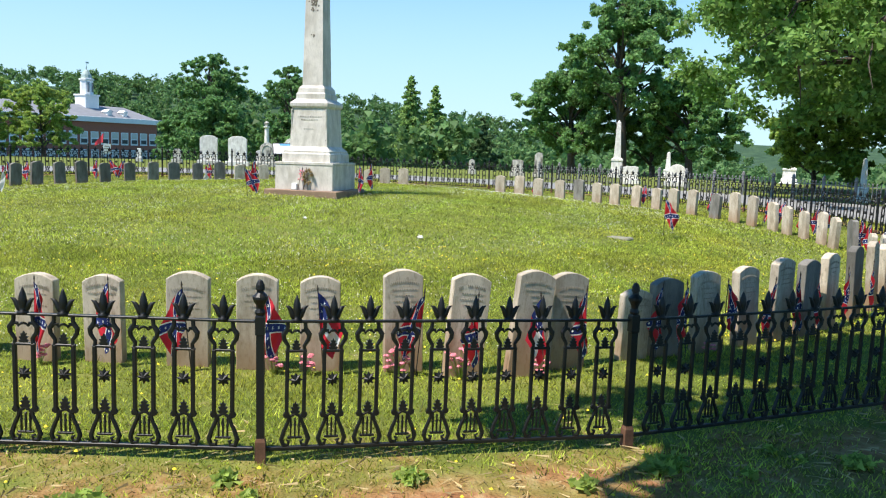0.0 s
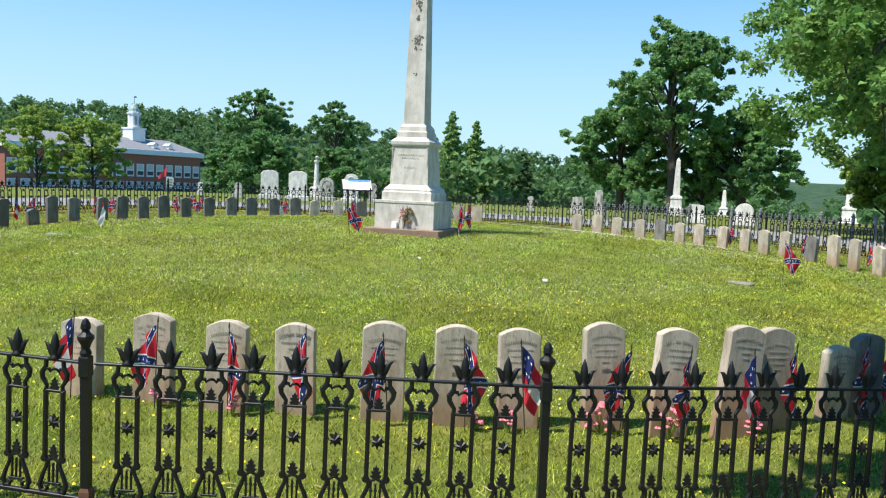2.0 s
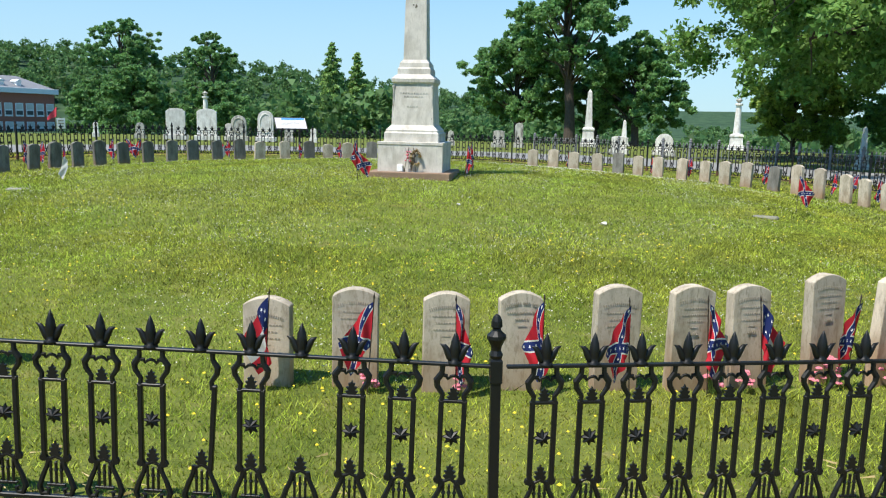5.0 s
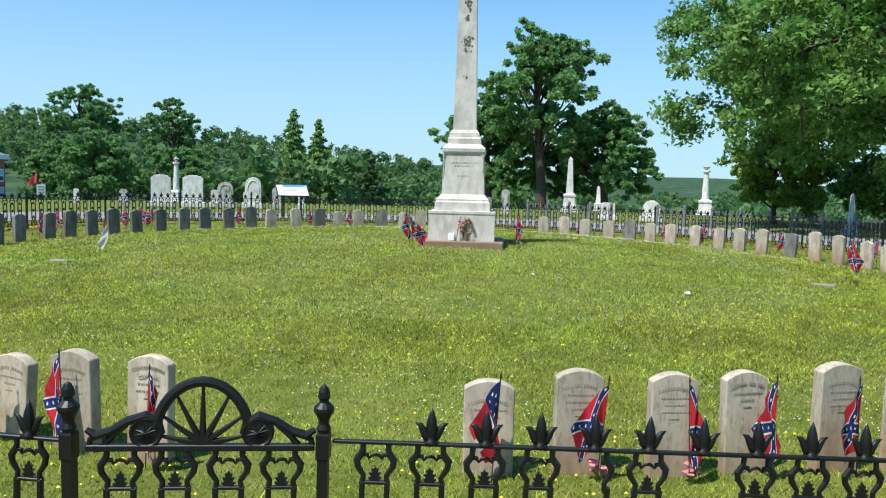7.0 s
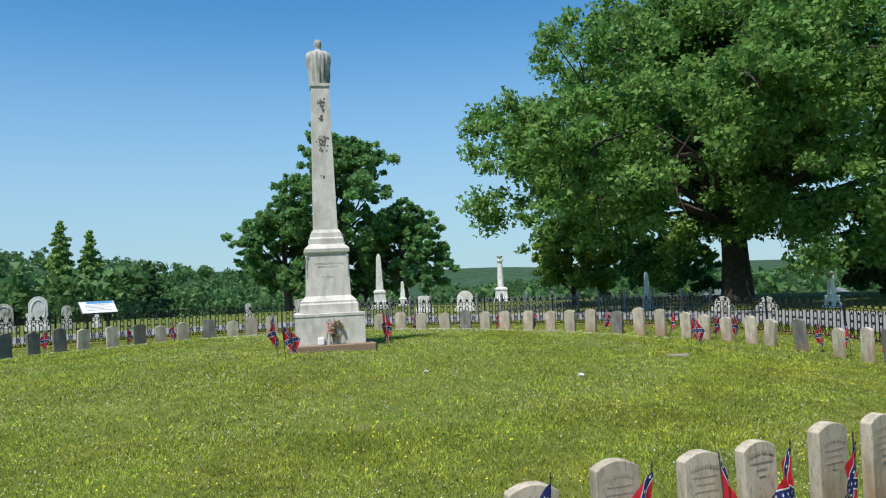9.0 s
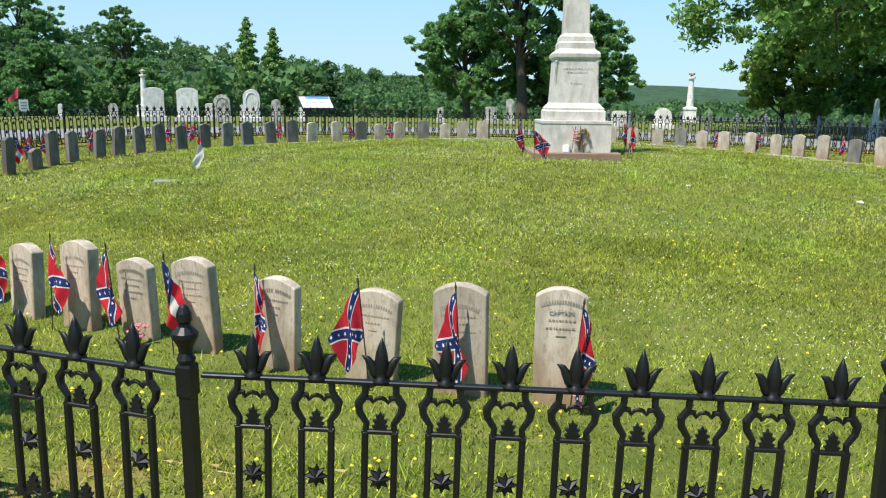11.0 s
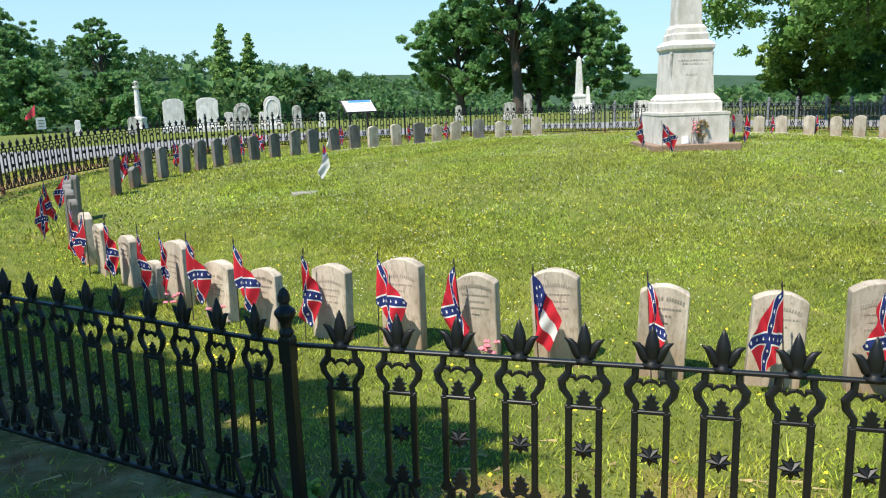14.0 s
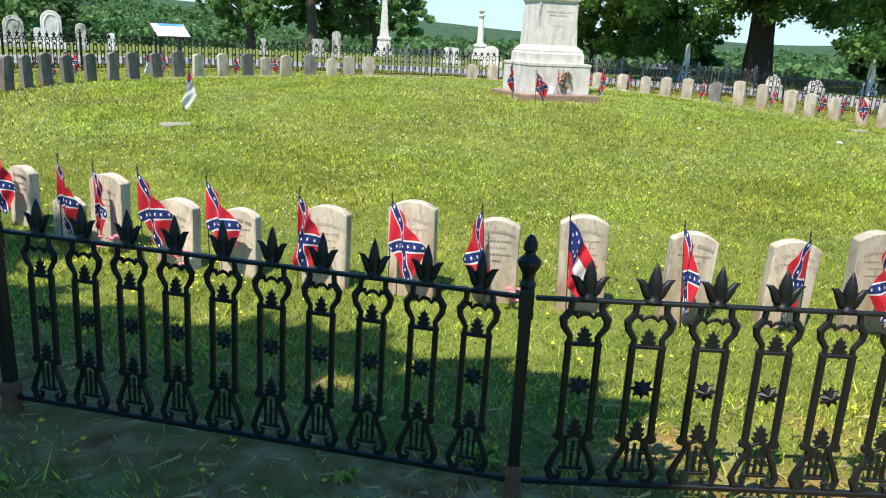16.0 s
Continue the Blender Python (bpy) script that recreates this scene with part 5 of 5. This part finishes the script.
# ---- the school beyond the lane ----
def school():
    """Red brick wings, white cornice, grey hipped roof with dormers, and a white cupola."""
    p0, p1 = (-161.7, 181.0), (-138.3, 249.8)
    base = Vector((*p0, -5.0))
    m = rail_frame((*p0, base.z), (*p1, base.z))
    L = math.dist(p0, p1) / 1.3
    ob = thing("school_building", m @ Matrix.Diagonal((1.3, 1.3, 1.3, 1)), "long red brick school with white cornice and cupola", "building")
    e = 10.3
    D = 15.0
    b = bmesh.new()
    box(b, (0, D / 2, e / 2 - 2), (L, D, e + 4))
    part("wall", b, BRICK, ob, "red brick wall")
    b = bmesh.new()
    box(b, (0, D / 2, e + 0.1), (L + 1.6, D + 1.6, 1.3), bevel=0.05)
    part("cornice", b, PAINT, ob, "white wooden cornice")
    b = bmesh.new()
    z0, z1 = e + 0.7, 14.2
    vs = [b.verts.new(q) for q in ((-L / 2 - 0.3, -0.3, z0), (L / 2 + 0.3, -0.3, z0), (L / 2 + 0.3, D + 0.3, z0), (-L / 2 - 0.3, D + 0.3, z0), (-L / 2 + 6, D / 2, z1), (L / 2 - 4.5, D / 2, z1))]
    for f in ((0, 1, 5, 4), (1, 2, 5), (2, 3, 4, 5), (3, 0, 4), (3, 2, 1, 0)):
        b.faces.new([vs[k] for k in f])
    roof = part("roof", b, SLATE, ob, "grey slate hipped roof")
    for x in (13.5, 18.5):
        b = bmesh.new()
        box(b, (x, 2.2, z0 + 1.0), (1.3, 2.0, 1.2))
        plate(b, [(-0.9, 0), (0.9, 0), (0, 0.6)], 2.3, Matrix.Translation((x, 2.2, z0 + 1.55)))
        part("dormer", b, PAINT, roof)
    n = 18
    for k in range(n):
        x = -L / 2 + (k + 0.5) * L / n
        for z, h in ((e - 4.6, 3.3), (e - 9.0, 3.0)):
            w = thing("window", Matrix(), "", "")
            w.parent = ob
            w.location = (x, 0, z)
            for nm, c, s, mt in (("window_frame", (0, -0.02, 0), (2.3, 0.14, h), PAINT), ("pane", (0, -0.1, -h * 0.22), (1.8, 0.04, h * 0.30), WINDOW), ("pane", (0, -0.1, h * 0.24), (1.8, 0.04, h * 0.42), BLIND)):
                b = bmesh.new()
                box(b, c, s)
                part(nm, b, mt, w)
    cx = 11.8
    b = bmesh.new()
    box(b, (cx, D / 2, z1 + 0.2), (4.1, 4.1, 4.4), bevel=0.06)
    box(b, (cx, D / 2, z1 + 2.5), (4.5, 4.5, 0.4))
    lathe(b, [(1.6, z1 + 2.6), (1.6, z1 + 6.2), (1.85, z1 + 6.3), (1.85, z1 + 6.7), (1.4, z1 + 6.8)], 8, Matrix.Translation((cx, D / 2, 0)))
    cup = part("cupola", b, PAINT, ob, "white wooden cupola")
    b = bmesh.new()
    lathe(b, [(1.4, z1 + 6.7), (1.2, z1 + 7.7), (0.65, z1 + 8.6), (0.16, z1 + 9.1), (0.06, z1 + 10.2), (0.03, z1 + 10.8)], 10, Matrix.Translation((cx, D / 2, 0)))
    box(b, (cx + 0.3, D / 2, z1 + 10.8), (0.9, 0.06, 0.4))
    part("dome", b, GREENISH, cup, "verdigris dome with a weather vane")
    for x in (-0.7, 0, 0.7):
        b = bmesh.new()
        box(b, (cx + x * 0.9, D / 2 - 1.42, z1 + 4.5), (0.45, 0.2, 2.4))
        part("louvre", b, SLATE, cup)


school()


def small_house(x, y, turn, mat, label):
    ob = thing("house", pose(x, y, gz(x, y) - 0.3, 0, 0, turn), label, "house")
    b = bmesh.new()
    box(b, (0, 0, 1.6), (9, 7, 3.4))
    part("wall", b, mat, ob)
    b = bmesh.new()
    plate(b, [(-5, 3.2), (5, 3.2), (0, 5.6)], 7.8)
    part("roof", b, SLATE, ob)
    for k in (-2.6, 0, 2.6):
        b = bmesh.new()
        box(b, (k, -3.52, 1.9), (1.0, 0.1, 1.3))
        part("window", b, WINDOW, ob)


small_house(78, 95, -40, PAINT, "small white house among the far trees")
small_house(96, 88, -48, BRICK, "small red brick house among the far trees")
small_house(48, 150, -20, PAINT, "small white house among the far trees")


# ---- flowers, wreath and offerings ----
def bouquet(x, y, z, seed, mat, n=16, size=0.11, label="faded pink silk flowers laid at a headstone", parent=None):
    r = random.Random(seed)
    ob = thing("bouquet", pose(x, y, z), label, "flowers")
    stems = bmesh.new()
    heads = bmesh.new()
    for k in range(n):
        a, rr = r.uniform(0, 6.28), size * math.sqrt(r.random())
        p = Vector((rr * math.cos(a), rr * math.sin(a) * 0.6, r.uniform(0.05, 0.05 + size * 1.5)))
        tube(stems, [(0, 0, 0), p * 0.6, p], 0.0025, 4)
        for q in range(5):
            b = q * 1.2566 + r.random()
            c = p + Vector((0.014 * math.cos(b), 0.014 * math.sin(b), 0.004))
            lathe(heads, [(0.004, -0.008), (0.014, 0), (0.006, 0.010)], 5, Matrix.Translation(c))
    tagged(part("greenery", stems, LEAF_LIGHT, ob), kind="stuff")
    tagged(part("petals", heads, mat, ob), kind="stuff")
    return ob


for i, shift, hgt in ((6, -0.10, 0.0), (7, -0.06, 0.22), (8, -0.05, 0.25), (5, 0.14, 0.0), (2, 0.1, 0.0), (9, 0.12, 0.0), (13, -0.1, 0.0), (1, 0.12, 0.0)):
    th = SOUTH_EAST[i]
    r = STONE_R[th] + 0.14
    x, y = spot(th + math.degrees(shift / r), r)
    bouquet(x, y, gz(x, y), 60 + i, PINK, 22 if hgt else 9, 0.13 if hgt else 0.07)
for i in (0, 5, 10, 9):
    th = SOUTH_WEST[i]
    x, y = spot(th + 0.7, STONE_R[th] + 0.15)
    bouquet(x, y, gz(x, y), 80 + i, PINK, 8, 0.07)


def wreath():
    p = MON @ Vector((0.02, -0.70, 0.86))
    ob = thing("wreath_on_stand", pose(p.x, p.y, 0.86, -8, 0, -6), "withered brown and green wreath on a thin stand", "wreath")
    b = bmesh.new()
    for s in (-0.12, 0.12):
        tube(b, [(s, 0, -0.06), (s * 0.3, 0.02, 0.5)], 0.006, 5)
    part("stand", b, STAFF, ob)
    rnd = np.random.RandomState(2)
    a = rnd.uniform(0, 2 * math.pi, 40)
    c = np.stack([0.10 + 0.085 * np.cos(a), 0 * a - 0.02, 0.27 + 0.13 * np.sin(a)], 1)
    v, f = leaves(list(c), [0.03] * 40, 240, 0.035, rnd, 1, 0.3)
    arrays("leaves", v, f, STRAW, ob)
    b = bmesh.new()
    for k in range(12):
        tube(b, [(0.02, 0, 0.0), (0.03 + rnd.uniform(-0.05, 0.06), -0.02, 0.22), (0.03 + rnd.uniform(-0.14, 0.16), -0.03, rnd.uniform(0.34, 0.47))], 0.003, 4)
    tagged(part("dry_stems", b, BARK, ob), kind="stuff")
    b = bmesh.new()
    for k in range(9):
        q = (rnd.uniform(-0.1, 0.0), -0.03, rnd.uniform(0.2, 0.45))
        lathe(b, [(0.006, -0.015), (0.024, 0), (0.006, 0.018)], 6, Matrix.Translation(q))
    tagged(part("petals", b, PINK, ob), kind="stuff")
    b = bmesh.new()
    box(b, (-0.20, 0, 0.07), (0.12, 0.08, 0.14), bevel=0.015)
    pot = new("card_box", mesh_of("card_box", b, PAINT))
    pot.matrix_world = ob.matrix_world @ Matrix.Translation((0, 0.05, 0))
    tagged(pot, "small white cardboard box on the monument step", "box")


wreath()


def scraps():
    for x, y, s in ((3.0, -4.3, 0.05), (0.9, -3.4, 0.035)):
        b = bmesh.new()
        bmesh.ops.create_icosphere(b, subdivisions=2, radius=s)
        for v in b.verts:
            v.co *= 1 + 0.35 * noise.noise(v.co * 30)
            v.co.z *= 0.6
        ob = new("pebble", mesh_of("pebble", b, WHITE_MARBLE))
        ob.location = (x, y, gz(x, y) + s * 0.45)
        tagged(ob, "small white stone lying in the grass", "stone")
    for x, y, t in ((-6.95, -1.75, 15), (6.1, -2.1, -30)):
        b = bmesh.new()
        box(b, (0, 0, 0), (0.42, 0.24, 0.10), bevel=0.02)
        ob = new("flat_marker", mesh_of("flat_marker", b, SUNK))
        ob.matrix_world = pose(x, y, gz(x, y) - 0.022, 1, 0, t)
        tagged(ob, "flat marble marker sunk in the grass", "marker")


scraps()


# ---- turf ----
def turf():
    rnd = np.random.RandomState(77)

    def scatter(n, r0, r1, t0, t1):
        r = np.sqrt(rnd.uniform(r0 * r0, r1 * r1, n))
        t = np.radians(rnd.uniform(t0, t1, n))
        return r * np.sin(t), -r * np.cos(t)

    def blades(n, zone, hmin, hmax, width):
        x, y = scatter(n, *zone)
        patch = 0.5 + 0.5 * np.sin(1.7 * x + 1.1 * np.sin(1.3 * y)) * np.sin(1.9 * y + 0.8 * np.sin(1.1 * x))
        r = np.hypot(x, y)
        bare = np.exp(-((r - 12.95) / 0.5) ** 2) * (0.55 + 0.45 * np.sin(2.1 * x + 0.7 * y))
        keep = rnd.random(n) > np.clip(bare * 1.1, 0, 0.93)
        x, y, patch = x[keep], y[keep], patch[keep]
        n = len(x)
        z = height(x, y)
        h = rnd.uniform(hmin, hmax, n) * (0.7 + 0.6 * patch)
        a = rnd.uniform(0, 2 * np.pi, n)
        lean = rnd.uniform(0.2, 1.5, n) * h
        b = rnd.uniform(0, 2 * np.pi, n)
        w = width * rnd.uniform(0.6, 1.3, n)
        v = np.stack([np.stack([x - w * np.cos(a), y - w * np.sin(a), z - 0.005], 1), np.stack([x + w * np.cos(a), y + w * np.sin(a), z - 0.005], 1),
                      np.stack([x + lean * np.cos(b), y + lean * np.sin(b), z + h], 1)], 1)
        return v.reshape(-1, 3)

    sets = [blades(520000, (6.5, 14.6, -72, 72), 0.015, 0.037, 0.0048), blades(230000, (0.0, 8.5, 0, 360), 0.018, 0.048, 0.007), blades(70000, (6.5, 13.5, 72, 288), 0.025, 0.06, 0.013),
            blades(14000, (13.3, 14.2, 72, 288), 0.04, 0.1, 0.015)]
    for hmax, n in ((0.10, 1000),):
        sets.append(blades(n * 6, (10.0, 14.6, -70, 70), 0.06, hmax, 0.005))
    v = np.vstack(sets)
    ob = arrays("grass", v, np.arange(len(v)).reshape(-1, 3), BLADE)
    tagged(ob, "short mown grass blades", "grass", kind="stuff")

    r = rnd.uniform(12.6, 14.6, 150)
    t = np.radians(rnd.uniform(-60, 50, 150))
    wx, wy = r * np.sin(t), -r * np.cos(t)
    cs = list(np.stack([wx, wy, height(wx, wy) + 0.03], 1))
    v, f = leaves(cs, list(rnd.uniform(0.03, 0.14, 150)), 11000, 0.05, rnd, 0.3, 0.1)
    tagged(arrays("weeds", v, f, LEAF_LIGHT), "low broad-leaved weeds on the clay verge", "weeds", kind="stuff")
    n = 5200
    r = np.abs(rnd.normal(12.75, 0.5, n))
    t = np.radians(rnd.uniform(-70, 62, n))
    cx, cy, a = r * np.sin(t), -r * np.cos(t), rnd.uniform(0, 2 * np.pi, n)
    cz, half = height(cx, cy) + rnd.uniform(0.004, 0.02, n), rnd.uniform(0.02, 0.07, n)
    dx, dy = np.cos(a), np.sin(a)
    v = np.stack([np.stack([cx - half * dx, cy - half * dy, cz], 1), np.stack([cx + half * dx - 0.003 * dy, cy + half * dy + 0.003 * dx, cz + rnd.uniform(0, 0.02, n)], 1),
                  np.stack([cx + half * dx + 0.003 * dy, cy + half * dy - 0.003 * dx, cz + 0.005], 1)], 1).reshape(-1, 3)
    tagged(arrays("straw", v, np.arange(3 * n).reshape(-1, 3), STRAW), "dry cut straw scattered along the railing", "straw", kind="stuff")

    def blossoms(n, zone, size, mat, name, label, clumped):
        x, y = scatter(n * 3, *zone)
        f = np.sin(0.9 * x + 2.0 * np.sin(0.6 * y + clumped)) * np.sin(1.1 * y + 1.7 * np.sin(0.7 * x))
        keep = np.argsort(-(f + rnd.normal(0, 0.7, len(x))))[:n]
        x, y = x[keep], y[keep]
        z = height(x, y) + rnd.uniform(0.03, 0.06, n)
        s = size * rnd.uniform(0.6, 1.2, n)
        dome = np.array([(1, 0, 0), (0, 1, 0), (-1, 0, 0), (0, -1, 0), (0, 0, 0.9)])
        v = (np.stack([x, y, z], 1)[:, None] + dome[None] * s[:, None, None]).reshape(-1, 3)
        tri = np.array([(0, 1, 4), (1, 2, 4), (2, 3, 4), (3, 0, 4)])
        f = (tri[None] + 5 * np.arange(n)[:, None, None]).reshape(-1, 3)
        tagged(arrays(name, v, f, mat), label, "flowers", kind="stuff")

    blossoms(15000, (0, 10.2, 0, 360), 0.0072, CLOVER, "clover_blossoms", "small white clover blossoms in the grass", 0.3)
    blossoms(1500, (5.5, 13.8, -75, 75), 0.013, YELLOW, "yellow_blossoms", "small yellow flowers in the grass", 2.0)


turf()
